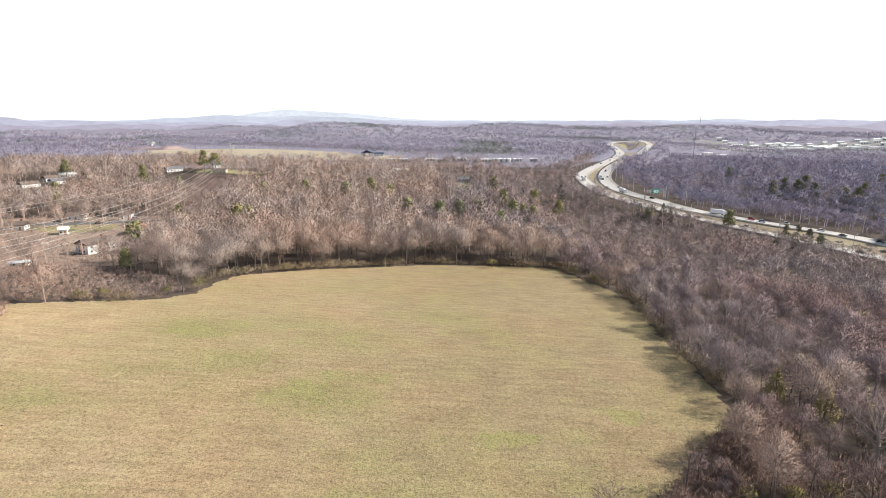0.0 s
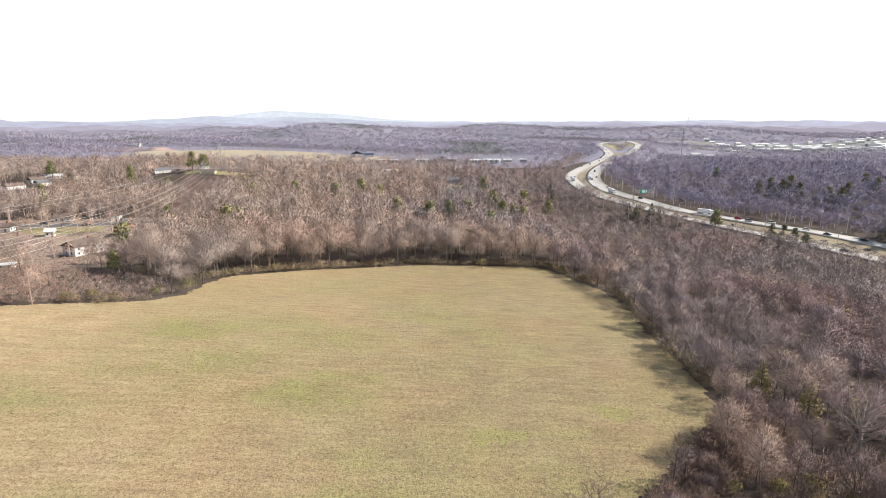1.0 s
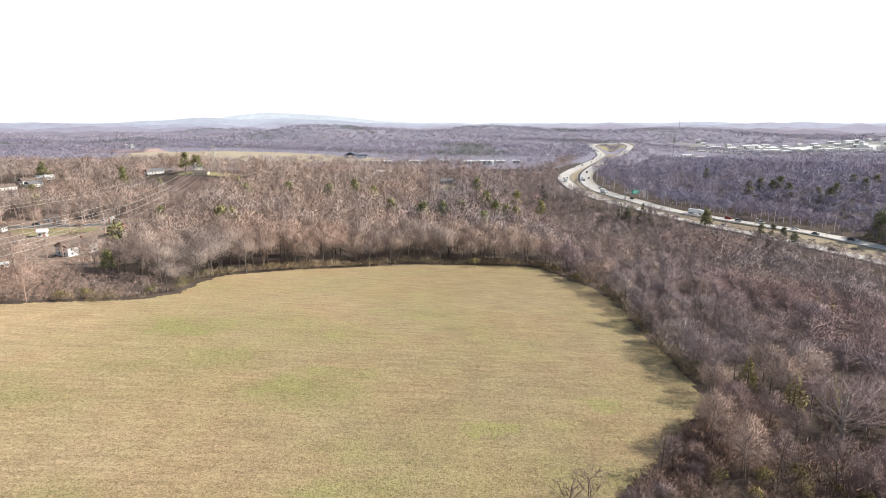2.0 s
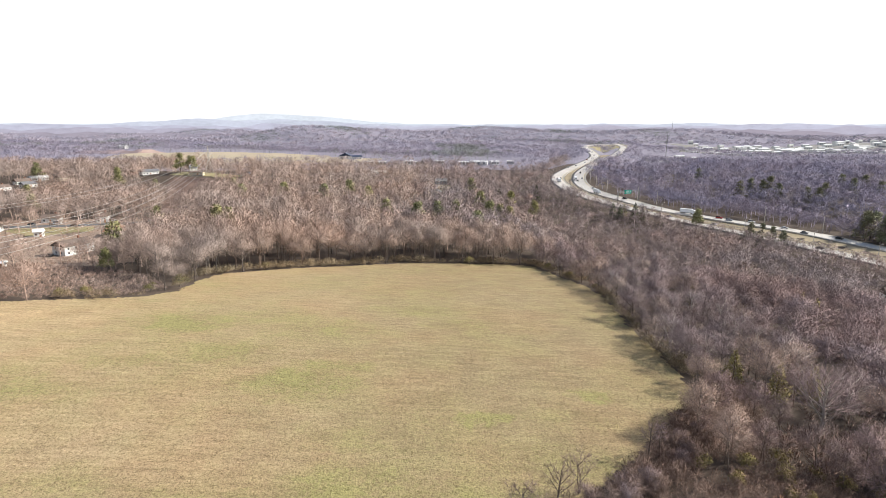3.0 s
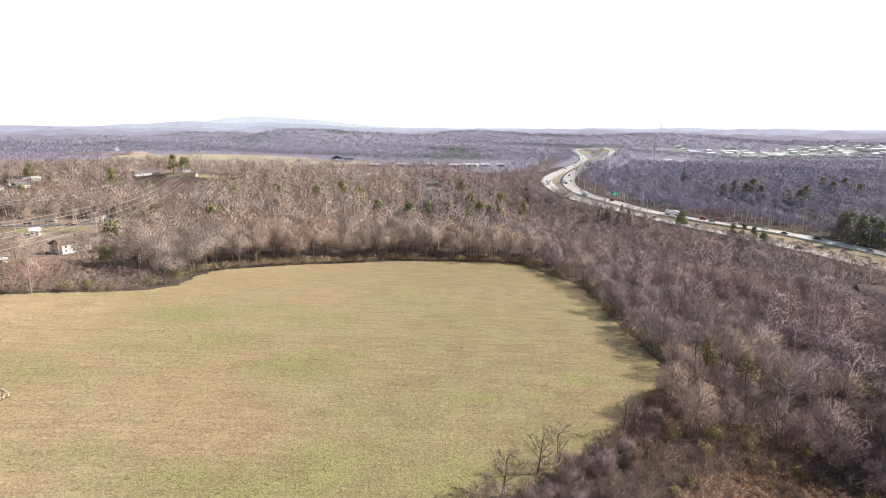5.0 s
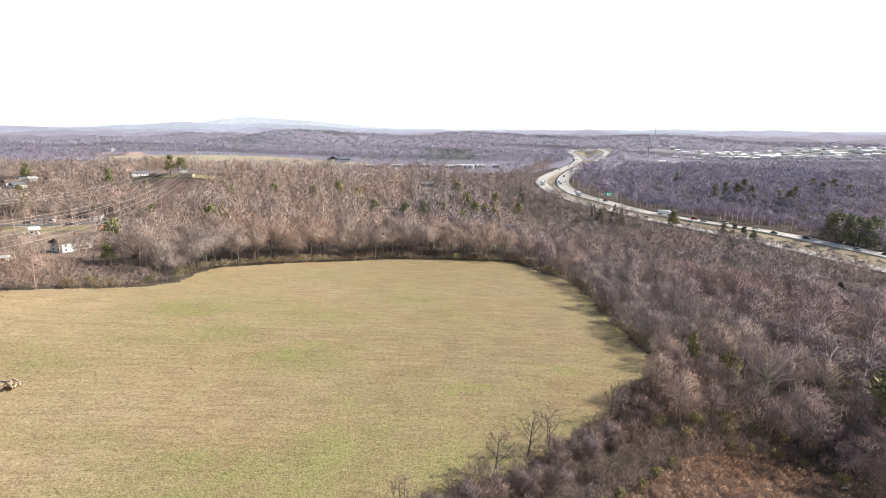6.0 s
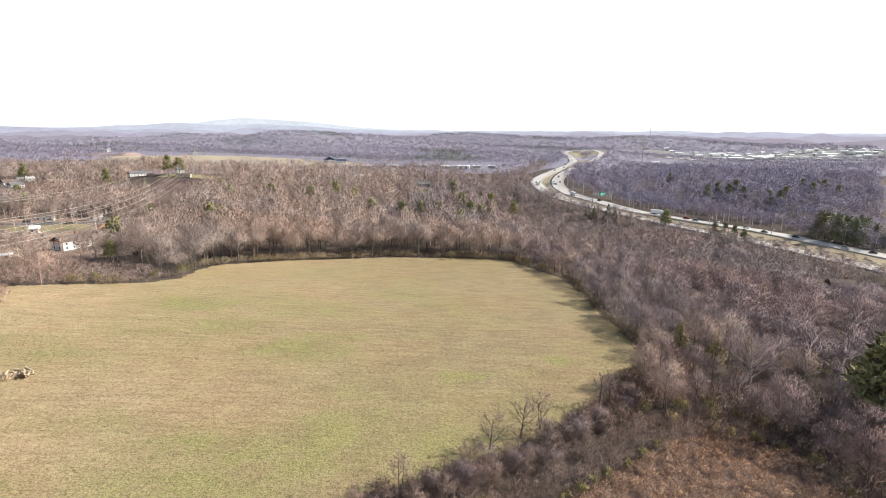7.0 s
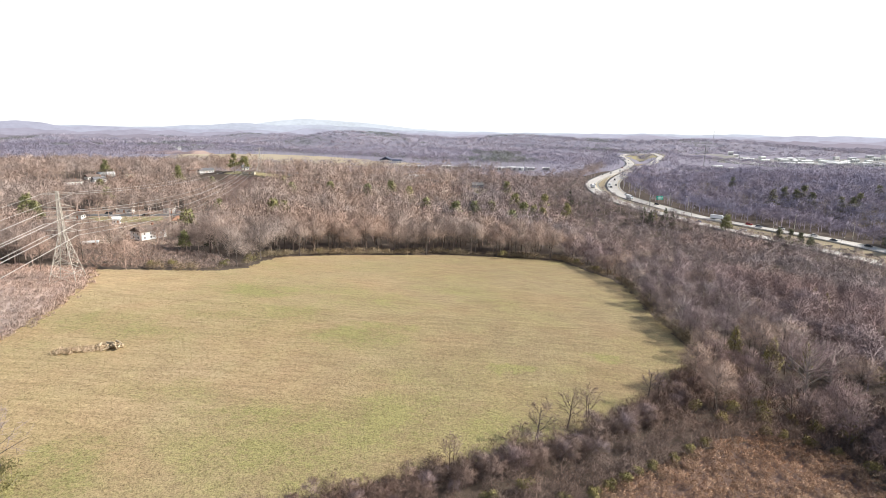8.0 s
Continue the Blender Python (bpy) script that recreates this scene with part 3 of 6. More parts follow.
# ---- plants ----
def spikes(p, q, r, sides=3, face=None):
    """Tapered twigs from p to q: (n, 3) arrays, base radius r; flat ones may face outwards from the crown."""
    p, q, r = np.asarray(p, float), np.asarray(q, float), np.asarray(r, float)
    d = q - p
    d = d / (np.linalg.norm(d, axis=1)[:, None] + 1e-9)
    ref = np.where(np.abs(d[:, 2:3]) < 0.8, [[0, 0, 1.0]], [[1.0, 0, 0]])
    u = np.cross(d, ref if face is None else face)
    u /= np.linalg.norm(u, axis=1)[:, None] + 1e-9
    w = np.cross(d, u)
    n = len(p)
    if sides == 2:
        v = np.stack([p + u * r[:, None], p - u * r[:, None], q], 1).reshape(-1, 3)
        return v, np.arange(3 * n).reshape(n, 3)
    ring = [p + (math.cos(a) * u + math.sin(a) * w) * r[:, None] for a in (0, 2.094, 4.189)]
    v = np.stack([*ring, q], 1).reshape(-1, 3)
    b = np.arange(n)[:, None] * 4
    return v, np.concatenate([b + [0, 1, 3], b + [1, 2, 3], b + [2, 0, 3]])


def limb(points, radii, sides):
    """A tapered limb through points."""
    pts = np.asarray(points, float)
    t = np.gradient(pts, axis=0)
    t /= np.linalg.norm(t, axis=1)[:, None]
    ref = np.array([0.3, 1.0, 0.1])
    vs, fs = [], []
    for p, d, r in zip(pts, t, radii):
        u = np.cross(d, ref)
        u /= np.linalg.norm(u)
        w = np.cross(d, u)
        for k in range(sides):
            a = 2 * math.pi * k / sides
            vs.append(p + r * (math.cos(a) * u + math.sin(a) * w))
    for i in range(len(pts) - 1):
        for k in range(sides):
            a, b = i * sides + k, i * sides + (k + 1) % sides
            fs += [(a, b, b + sides), (a, b + sides, a + sides)]
    return np.array(vs), np.array(fs)


def joined(bits):
    vs, fs, base = [], [], 0
    for v, f in bits:
        vs.append(v)
        fs.append(f + base)
        base += len(v)
    return np.concatenate(vs), np.concatenate(fs)


def bare_tree(rng, height, spread, limbs, subs, twigs, fine, thick=1.0, sides=3, bole=0.28, lean=0.06, stems=1):
    """A leafless tree: ((v, f) of stem and limbs, (v, f) of twigs)."""
    wood, tip_p, tip_q, tip_r = [], [], [], []
    for s in range(stems):
        off = rng.normal(0, 0.25 if stems > 1 else 0.0, 2)
        tilt = rng.normal(0, lean + (0.16 if stems > 1 else 0), 2)
        hs = np.linspace(0, 0.86, 6) * height * (1 if s == 0 else rng.uniform(0.7, 1))
        kink = np.cumsum(rng.normal(0, 0.012 * height, (6, 2)), 0)
        kink -= kink[0]
        trunk = np.c_[off + kink + hs[:, None] * tilt, hs]
        r0 = 0.017 * height * thick / stems**0.5
        wood.append(limb(np.vstack([trunk[0] - (0, 0, 0.4), trunk]), np.r_[r0 * 1.3, r0 * np.linspace(1.0, 0.22, 6)], 5))
        n = max(3, limbs // stems)
        for i in range(n):
            u = bole + (1 - bole) * (i + rng.uniform(0, 1)) / n
            base = np.array([np.interp(u * 0.95, np.linspace(0, 1, 6), trunk[:, k]) for k in range(3)])
            a = i * 2.4 + rng.uniform(-0.5, 0.5)
            up = rng.uniform(0.45, 1.0) + 0.5 * u
            d = np.array([math.cos(a), math.sin(a), up])
            d /= np.linalg.norm(d)
            ln = spread * (1.15 - 0.75 * u) * rng.uniform(0.75, 1.2)
            mid = base + d * ln * 0.5 + rng.normal(0, 0.06, 3) * ln
            end = base + d * ln + np.array([0, 0, 0.12 * ln]) + rng.normal(0, 0.08, 3) * ln
            rr = r0 * (0.5 - 0.28 * u)
            wood.append(limb([base, mid, end], [rr, rr * 0.65, rr * 0.2], 3))
            for j in range(subs):
                w = rng.uniform(0.15, 1.0)
                p = base + (mid - base) * min(1, 2 * w) + (end - mid) * max(0, 2 * w - 1)
                e = d + rng.normal(0, 0.75, 3) + np.array([0, 0, 0.25])
                e /= np.linalg.norm(e)
                sl = ln * rng.uniform(0.35, 0.65) * (1.2 - 0.5 * w)
                q = p + e * sl
                tip_p.append(p), tip_q.append(q), tip_r.append(rr * 0.32)
                for k in range(twigs):
                    c = p + (q - p) * rng.uniform(0.15, 1.0)
                    g = e + rng.normal(0, 0.7, 3) + np.array([0, 0, 0.2])
                    g /= np.linalg.norm(g)
                    tip_p.append(c), tip_q.append(c + g * sl * rng.uniform(0.35, 0.8)), tip_r.append(fine)
    out = np.array(tip_q) - (0, 0, 0.5 * height)
    out /= np.linalg.norm(out, axis=1)[:, None]
    crown = spikes(np.array(tip_p), np.array(tip_q), np.array(tip_r), sides, out + rng.normal(0, 0.3, out.shape))
    return joined(wood), crown


def unit(a):
    return a / (np.linalg.norm(a, axis=1)[:, None] + 1e-9)


def blades(p, q, r, n):
    """Flat tapered blades from p to q that face the way n, shaded as part of the rounded crown: v, f and normals."""
    d, n = unit(q - p), unit(n)
    u = unit(np.cross(d, n)) * r[:, None]
    v = np.stack([p - u, p + u, q], 1).reshape(-1, 3)
    return v, np.arange(len(v)).reshape(-1, 3), np.repeat(n, 3, 0)


def crown_tree(rng, height, spread, sprays, twigs, width, bole=0.3, long=1.0, trunks=1, sweep=1.0):
    """A leafless tree: (v, f) of stem and limbs, and (v, f, normals) of a domed crown of sprays, each a rounded clump of twigs."""
    mid = np.array([*rng.normal(0, 0.03 * height, 2), height * (bole + (1 - bole) * 0.45)])
    size = np.array([spread, spread, height * (1 - bole) * 0.56])
    i = np.arange(sprays) + 0.5
    z = 1 - 1.5 * i / sprays
    a = i * 2.4 + rng.uniform(0, 6.283)
    ring = np.sqrt(np.clip(1 - z * z, 0.05, 1))
    out = unit(np.c_[np.cos(a) * ring, np.sin(a) * ring, z] + rng.normal(0, 0.16, (sprays, 3)))
    centre = mid + out * size * rng.uniform(0.48, 0.84, sprays)[:, None]
    lift = np.clip(centre[:, 2] - 0.95 * np.hypot(*(centre[:, :2] - mid[:2]).T), bole * 0.7 * height, 0.72 * height)
    start = np.c_[mid[:2] * (lift / height)[:, None], lift]
    wood = []
    for t in range(trunks):
        foot = np.array([*(rng.normal(0, 0.05 * height, 2) if trunks > 1 else (0, 0)), -0.4])
        bend = foot + (mid - foot) * 0.5 + rng.normal(0, 0.012 * height, 3)
        wood.append(limb([foot, bend, mid, mid + (0, 0, 0.3 * height)], np.array([0.02, 0.014, 0.009, 0.002]) * height * (1 if sprays > 10 else 0.6) / trunks**0.5, 4))
    wood.append(spikes(start, centre + out * spread * 0.22, np.full(sprays, (0.0075 if sprays > 10 else 0.005) * height)))
    # forks off the limbs
    k = np.repeat(np.arange(sprays), 3 if sprays > 10 else 0)
    w = rng.uniform(0.35, 0.8, len(k))[:, None]
    p = start[k] + (centre - start)[k] * w
    wood.append(spikes(p, p + unit(out[k] + rng.normal(0, 0.5, (len(k), 3)) + (0, 0, 0.4)) * spread * rng.uniform(0.3, 0.5, len(k))[:, None], np.full(len(k), 0.0035 * height)))
    k = np.repeat(np.arange(sprays), twigs)
    m = len(k)
    q = unit(rng.normal(0, 1, (m, 3)))
    p = centre[k] + (q + 0.15 * out[k]) * (spread * 0.37 * rng.uniform(0.1, 1.0, m) ** 0.6)[:, None] * (1, 1, 0.8)
    d = unit(sweep * (0.5 * q + 0.45 * out[k] + (0, 0, 0.4)) + rng.normal(0, 0.42, (m, 3)))
    ln = (spread * long * rng.uniform(0.13, 0.3, m))[:, None]
    n = unit(0.55 * q + 0.75 * out[k] + (0, 0, 0.15) + rng.normal(0, 0.25 if sprays > 10 else 0.12, (m, 3)))
    return joined(wood), blades(p - d * ln * 0.3, p + d * ln * 0.7, np.full(m, width) * rng.uniform(0.7, 1.3, m), n)


def whole(tree):
    """Stem and crown of a crown_tree in one, with normals."""
    (v, f), (cv, cf, cn) = tree
    up = unit(np.c_[v[:, :2] - v[:, :2].mean(0), np.full(len(v), 0.3)])
    return np.concatenate([v, cv]), np.concatenate([f, cf + len(v)]), np.concatenate([up, cn])


def far_tree(rng, height, spread, sprays, size):
    """A distant leafless crown: a stem under a broken dome of swept twigs."""
    stem = spikes(np.array([[0, 0, -0.5]]), np.array([[0, 0, height * 0.6]]), np.array([0.018 * height]))
    w = rng.normal(0, 1, (sprays, 3))
    w[:, 2] = np.abs(w[:, 2]) * 1.1 - 0.3
    w = unit(w)
    lump = 1 + 0.2 * np.sin(4 * np.arctan2(w[:, 1], w[:, 0]) + rng.uniform(0, 6)) * (1 - np.abs(w[:, 2]))
    p = w * (spread, spread, height * 0.34) * (rng.uniform(0.35, 1.0, sprays) * lump)[:, None] + (0, 0, height * 0.56)
    g = unit(0.7 * w + rng.normal(0, 0.4, w.shape) + (0, 0, 0.5))
    tv, tf, tn = blades(p, p + g * size * rng.uniform(0.9, 2.0, sprays)[:, None], np.full(sprays, 0.13 * size), w + rng.normal(0, 0.15, w.shape) + (0, 0, 0.3))
    v, f = joined([stem, (tv, tf)])
    return v, f, np.concatenate([np.tile((0, -0.6, 0.8), (len(stem[0]), 1)), tn])


def tufts_crown(rng, n, shape, size, up=0.3, slim=0.24):
    """Many small leafy blades: shape gives n places, each with an outward way."""
    p, d = shape(rng, n)
    g = d + rng.normal(0, 0.5, (n, 3)) + np.array([0, 0, up])
    g /= np.linalg.norm(g, axis=1)[:, None]
    ln = size * rng.uniform(0.6, 1.4, n)
    return blades(p, p + g * ln[:, None], ln * slim, d + rng.normal(0, 0.25, (n, 3)) + (0, 0, 0.2))


def pine_shape(height, spread, clear):
    def shape(rng, n):
        k = 44
        u = rng.uniform(clear, 1.0, k)
        a = rng.uniform(0, 6.283, k)
        r = spread * (1.1 - u) / (1.1 - clear) * rng.uniform(0.5, 1.0, k)
        c = np.c_[np.cos(a) * r, np.sin(a) * r, u * height]
        w = rng.integers(0, k, n)
        d = rng.normal(0, 1, (n, 3)) * (1, 1, 0.55)
        d /= np.linalg.norm(d, axis=1)[:, None]
        return c[w] + d * (spread * 0.30 * rng.uniform(0.3, 1.0, n))[:, None], d
    return shape


def cone_shape(height, spread):
    def shape(rng, n):
        u = 1 - np.sqrt(rng.uniform(0, 1, n)) * 0.97
        a = rng.uniform(0, 6.283, n)
        r = spread * (1 - u) * rng.uniform(0.55, 1.05, n) * (1 + 0.25 * np.sin(3 * a + 9 * u))
        d = np.c_[np.cos(a), np.sin(a), np.full(n, 0.5)]
        return np.c_[np.cos(a) * r, np.sin(a) * r, u * height + 0.1], d
    return shape


def mound_shape(height, spread):
    def shape(rng, n):
        k = 9
        a, rr = rng.uniform(0, 6.283, k), spread * np.sqrt(rng.uniform(0, 0.6, k))
        c = np.c_[np.cos(a) * rr, np.sin(a) * rr, height * rng.uniform(0.25, 0.75, k)]
        w = rng.integers(0, k, n)
        d = rng.normal(0, 1, (n, 3))
        d[:, 2] = np.abs(d[:, 2])
        d /= np.linalg.norm(d, axis=1)[:, None]
        p = c[w] + d * (height * 0.35 * rng.uniform(0.5, 1.0, n))[:, None]
        return p, d
    return shape


def strewn(name, protos, xy, scale, mat, label, category, lift=0.0, seed=1, widen=1.0):
    """Many plants of a few forms as one object of kind stuff."""
    rng = np.random.default_rng(seed)
    xy = np.asarray(xy)
    z = ground_z(xy[:, 0], xy[:, 1]) + lift
    pick, turn = rng.integers(0, len(protos), len(xy)), rng.uniform(0, 6.283, len(xy))
    vs, fs, ts, base = [], [], [], 0
    shade = rng.uniform(0, 1, len(xy))
    ns = []
    for k, (v, f, *n) in enumerate(protos):
        m = np.flatnonzero(pick == k)
        if not len(m):
            continue
        c, s = np.cos(turn[m]), np.sin(turn[m])
        sc, wd = scale[m][:, None], (scale[m] * (widen[m] if np.ndim(widen) else widen))[:, None]
        x = (v[None, :, 0] * c[:, None] - v[None, :, 1] * s[:, None]) * wd + xy[m, 0][:, None]
        y = (v[None, :, 0] * s[:, None] + v[None, :, 1] * c[:, None]) * wd + xy[m, 1][:, None]
        w = v[None, :, 2] * sc + z[m][:, None]
        vs.append(np.stack([x, y, w], 2).reshape(-1, 3))
        fs.append((f[None] + (np.arange(len(m)) * len(v))[:, None, None]).reshape(-1, 3) + base)
        ts.append(np.repeat(shade[m], len(v)))
        if n:
            n = n[0]
            ns.append(np.stack([n[None, :, 0] * c[:, None] - n[None, :, 1] * s[:, None], n[None, :, 0] * s[:, None] + n[None, :, 1] * c[:, None], np.broadcast_to(n[None, :, 2], (len(m), len(n)))], 2).reshape(-1, 3))
        base += len(m) * len(v)
    return tagged(soup(name, np.concatenate(vs), np.concatenate(fs), mat, tone=np.concatenate(ts), normals=np.concatenate(ns) if ns else None), label, category, kind="stuff")


def grid_points(rng, x0, x1, y0, y1, step, jitter=0.45):
    gx, gy = np.meshgrid(np.arange(x0, x1, step), np.arange(y0, y1, step))
    return np.c_[gx.ravel(), gy.ravel()] + rng.uniform(-jitter, jitter, (gx.size, 2)) * step


def in_sight(p, margin=25):
    """Within the fan of land that the flight looks over."""
    return np.abs(p[:, 0]) < 0.86 * (p[:, 1] + 32) + margin


rng = np.random.default_rng(7)
pts = []
for y0, y1, step in ((30, 330, 8.0), (330, 470, 9.3), (470, 735, 11.8)):
    g = grid_points(rng, -620, 640, y0, y1, step)
    pts.append(g[in_sight(g)])
pts = np.concatenate(pts)
pts = pts[~open_land(pts[:, 0], pts[:, 1])]
# nothing grows on the left beyond the scrub until the trees behind the pylon
pts = pts[~((pts[:, 0] < 0) & (pts[:, 1] < 150) & (pts[:, 0] > -135))]
pts = pts[~((pts[:, 0] < 50) & (pts[:, 1] < 105) & (pts[:, 0] > -95))]
pts = pts[np.hypot(pts[:, 0] - 81, pts[:, 1] - 89) > 8.5]  # room round the old oak
edge_far = away(pts[:, 0], pts[:, 1], np.array(MEADOW_EDGE + MEADOW_EDGE[:1], float))[0]


def stand_height(x, y):
    """Height of the wood: low on the slope to the highway, tall beyond the meadow's far end."""
    tall = smooth(150, 260, y) * (1 - smooth(40, 90, x))
    return 11.5 + 6.5 * tall + 1.5 * smooth(400, 500, y) + 2.5 * smooth(120, 170, x) * smooth(200, 260, y)


row = curve_through([(63.5, 104), (66, 118), (66, 136), (68, 158), (73, 188), (72, 214), (65, 238)], 5.6)
row = row + np.random.default_rng(12).uniform(-0.8, 1.4, row.shape)
pts = np.vstack([row, pts[np.min(np.hypot(pts[:, None, 0] - row[:, 0], pts[:, None, 1] - row[:, 1]), 1) > 4.2]])
edge_far = away(pts[:, 0], pts[:, 1], np.array(MEADOW_EDGE + MEADOW_EDGE[:1], float))[0]
order = np.argsort(np.where((np.hypot(pts[:, 0], pts[:, 1] + 25) < 142) & (pts[:, 0] > 60), 0, edge_far))
near_ids = [i for i in order if pts[i, 1] > 30 and (pts[i, 0] > 30 or pts[i, 1] > 165)][:240]
near_set = np.zeros(len(pts), bool)
near_set[near_ids] = True

PROTO = []
for k in range(8):
    r = np.random.default_rng(100 + k)
    wood, (cv, cf, cn) = crown_tree(r, 12.0, 4.9 + 0.6 * (k % 3), 15 + k % 4, 178, 0.025, r.uniform(0.08, 0.2) if k < 4 else r.uniform(0.3, 0.42), 0.72, sweep=0.7, trunks=1 + (k % 4 == 3))
    root = new("bare_tree")
    trunk = soup("trunk", *wood, PALE_BARK if k == 2 else BARK, root)
    twig = soup("crown", cv, cf, SUNLIT_TWIG if k > 3 else TWIG, root, normals=cn)
    tagged(root, "leafless hardwood tree with fine grey-brown twigs at the wood's edge", "tree", "trees along the meadow's edge")
    PROTO.append(root)

trng = np.random.default_rng(11)
for n, i in enumerate(near_ids):
    x, y = pts[i]
    h = stand_height(x, y) * trng.uniform(0.75, 1.15) * (0.9 if edge_far[i] < 4 else 1.0)
    root = PROTO[trng.integers(0, 5) if x > 58 else trng.integers(4, 8)]
    s = h / 12.0
    m = pose(x, y, float(ground_z(x, y)) - 0.1, 0, 0, trng.uniform(0, 360)) @ Matrix.Diagonal((s * 0.92, s * 0.92, s, 1))
    made = copy_thing(root, m)
    made.scale = (s * 0.92, s * 0.92, s)
# a thin stand of tall trees behind the pylon
for x, y in grid_points(trng, -178, -137, 138, 182, 7.5):
    if y > 0.55 * -x + 62 and not (x < -160 and y < 150):
        s = trng.uniform(0.95, 1.3)
        made = copy_thing(PROTO[trng.integers(4, 8)], pose(x, y, float(ground_z(x, y)) - 0.1, 0, 0, trng.uniform(0, 360)) @ Matrix.Diagonal((s * 0.62, s * 0.62, s, 1)))
        made.scale = (s * 0.62, s * 0.62, s)
for root in PROTO:
    for o in (*root.children_recursive, root):
        bpy.data.objects.remove(o)

# the depth of the wood
LIGHT_A = [whole(crown_tree(np.random.default_rng(200 + k), 12.0, 5.2 + 0.4 * (k % 3), 15, 124, 0.047, 0.2 + 0.04 * (k % 4), 0.66, sweep=0.55)) for k in range(8)]
LIGHT_B = [whole(crown_tree(np.random.default_rng(230 + k), 12.0, 5.4 + 0.4 * (k % 3), 10, 42, 0.07, 0.16 + 0.04 * (k % 4), 0.9, sweep=0.5)) for k in range(8)]
deep = pts[~near_set]
hs = stand_height(deep[:, 0], deep[:, 1]) * rng.uniform(0.62, 1.22, len(deep)) / 12
wide = rng.uniform(0.75, 1.25, len(deep))
screen = (away(deep[:, 0], deep[:, 1], NEAR_ROAD)[0] < 26) & (deep[:, 1] < 420)
reach = road_z(deep[:, 1]) + 5.5 - ground_z(deep[:, 0], deep[:, 1])
hs = np.where(screen, np.minimum(np.maximum(0.6 * hs, reach / 12), 1.6) * rng.uniform(0.85, 1.1, len(deep)), hs)
east = (away(deep[:, 0], deep[:, 1], FAR_ROAD)[0] > 12) & (deep[:, 0] > np.interp(deep[:, 1], [p[1] for p in FAR_LANES[::-1]], [p[0] for p in FAR_LANES[::-1]]))
close = (np.hypot(deep[:, 0], deep[:, 1] + 20) < 275) & ~east
west = close & (deep[:, 0] < 40)
strewn("woodland", LIGHT_A, deep[close & ~west], hs[close & ~west], TWIG, "dense leafless winter hardwood trees on a slope", "trees", seed=3, widen=wide[close & ~west])
strewn("woodland", LIGHT_A, deep[west], hs[west], SUNLIT_TWIG, "leafless hardwood trees beyond the meadow, coloured as if sunlit", "trees", seed=2, widen=wide[west])
# sunny and shady woods differ only by lit and shaded twig colours
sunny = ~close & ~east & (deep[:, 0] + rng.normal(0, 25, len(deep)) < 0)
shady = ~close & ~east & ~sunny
strewn("woodland", LIGHT_B, deep[sunny], hs[sunny], SUNLIT_TWIG, "leafless winter woods among scattered houses", "trees", seed=4, widen=wide[sunny])
strewn("woodland", LIGHT_B, deep[shady], hs[shady], SHADED_TWIG, "mauve-brown leafless woods along the highway's side, coloured as if shaded", "trees", seed=10, widen=wide[shady])
strewn("hill_woods", LIGHT_B, deep[east], hs[east] * 1.0, HAZED_HILL_TWIG, "leafless woods on a hill beyond the highway, tinted grey-violet for haze", "trees", seed=6, widen=wide[east] * 1.2)

# a screen of trees between the wood and the highway
run = NEAR_ROAD[(NEAR_ROAD[:, 1] > 200) & (NEAR_ROAD[:, 1] < 480)]
slant = np.gradient(run, axis=0)
slant /= np.linalg.norm(slant, axis=1)[:, None]
off = np.stack([slant[:, 1], -slant[:, 0]], 1)
if away([run[20, 0] + 20 * off[20, 0]], [run[20, 1] + 20 * off[20, 1]], FAR_ROAD)[0][0] < away([run[20, 0]], [run[20, 1]], FAR_ROAD)[0][0]:
    off = -off
belt = np.concatenate([run + off * d + rng.normal(0, 1.5, run.shape) for d in (12.5, 17, 22)])
tops = (road_z(belt[:, 1]) - ground_z(belt[:, 0], belt[:, 1]) + rng.uniform(4.0, 9.0, len(belt))) / 12
strewn("woodland", LIGHT_B, belt, np.clip(tops, 0.6, 2.2), SHADED_TWIG, "belt of leafless trees along the highway's edge", "trees", seed=9, widen=0.8)

# far woods
far = []
for y0, y1, step in ((735, 960, 11.5), (960, 1400, 16), (1400, 2100, 24), (2100, 2500, 36)):
    g = grid_points(rng, -0.92 * y1 - 80, 0.92 * y1 + 80, y0, y1, step)
    g = g[in_sight(g, 60)]
    far.append(np.c_[g, np.full(len(g), step)])
far = np.concatenate(far)
far = far[~open_land(far[:, 0], far[:, 1])]
def far_clump(rng, trees, room, height, sprays, size):
    """Several distant crowns that stand together."""
    bits = []
    for i in range(trees):
        v, f, n = far_tree(rng, height * rng.uniform(0.8, 1.15), room * 0.42, sprays, size)
        a, r = i * 2.4, room * 0.55 * math.sqrt((i + 0.3) / trees)
        bits.append((v + (math.cos(a) * r, math.sin(a) * r, 0), f, n))
    return *joined([b[:2] for b in bits]), np.concatenate([b[2] for b in bits])


LIGHT_D = [far_clump(np.random.default_rng(280 + k), 3, 12.0, 10.5, 24, 2.2) for k in range(6)]
LIGHT_C = [far_tree(np.random.default_rng(260 + k), 12.0, 5.4, 62, 1.2) for k in range(6)]
piney = np.array([noise.noise((x * 0.006, y * 0.004, 4.0)) for x, y, _ in far]) + rng.normal(0, 0.1, len(far)) > 0.33
yardy = grid_points(rng, 560, 1600, 1165, 1440, 44)
yardy = yardy[inside(yardy[:, 0], yardy[:, 1], FAR_FIELDS[2])]
strewn("yard_trees", LIGHT_C, yardy, rng.uniform(0.4, 0.9, len(yardy)), HAZED_TWIG, "scattered leafless trees between distant buildings", "trees", seed=8)
size = rng.uniform(0.75, 1.35, len(far))
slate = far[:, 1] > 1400
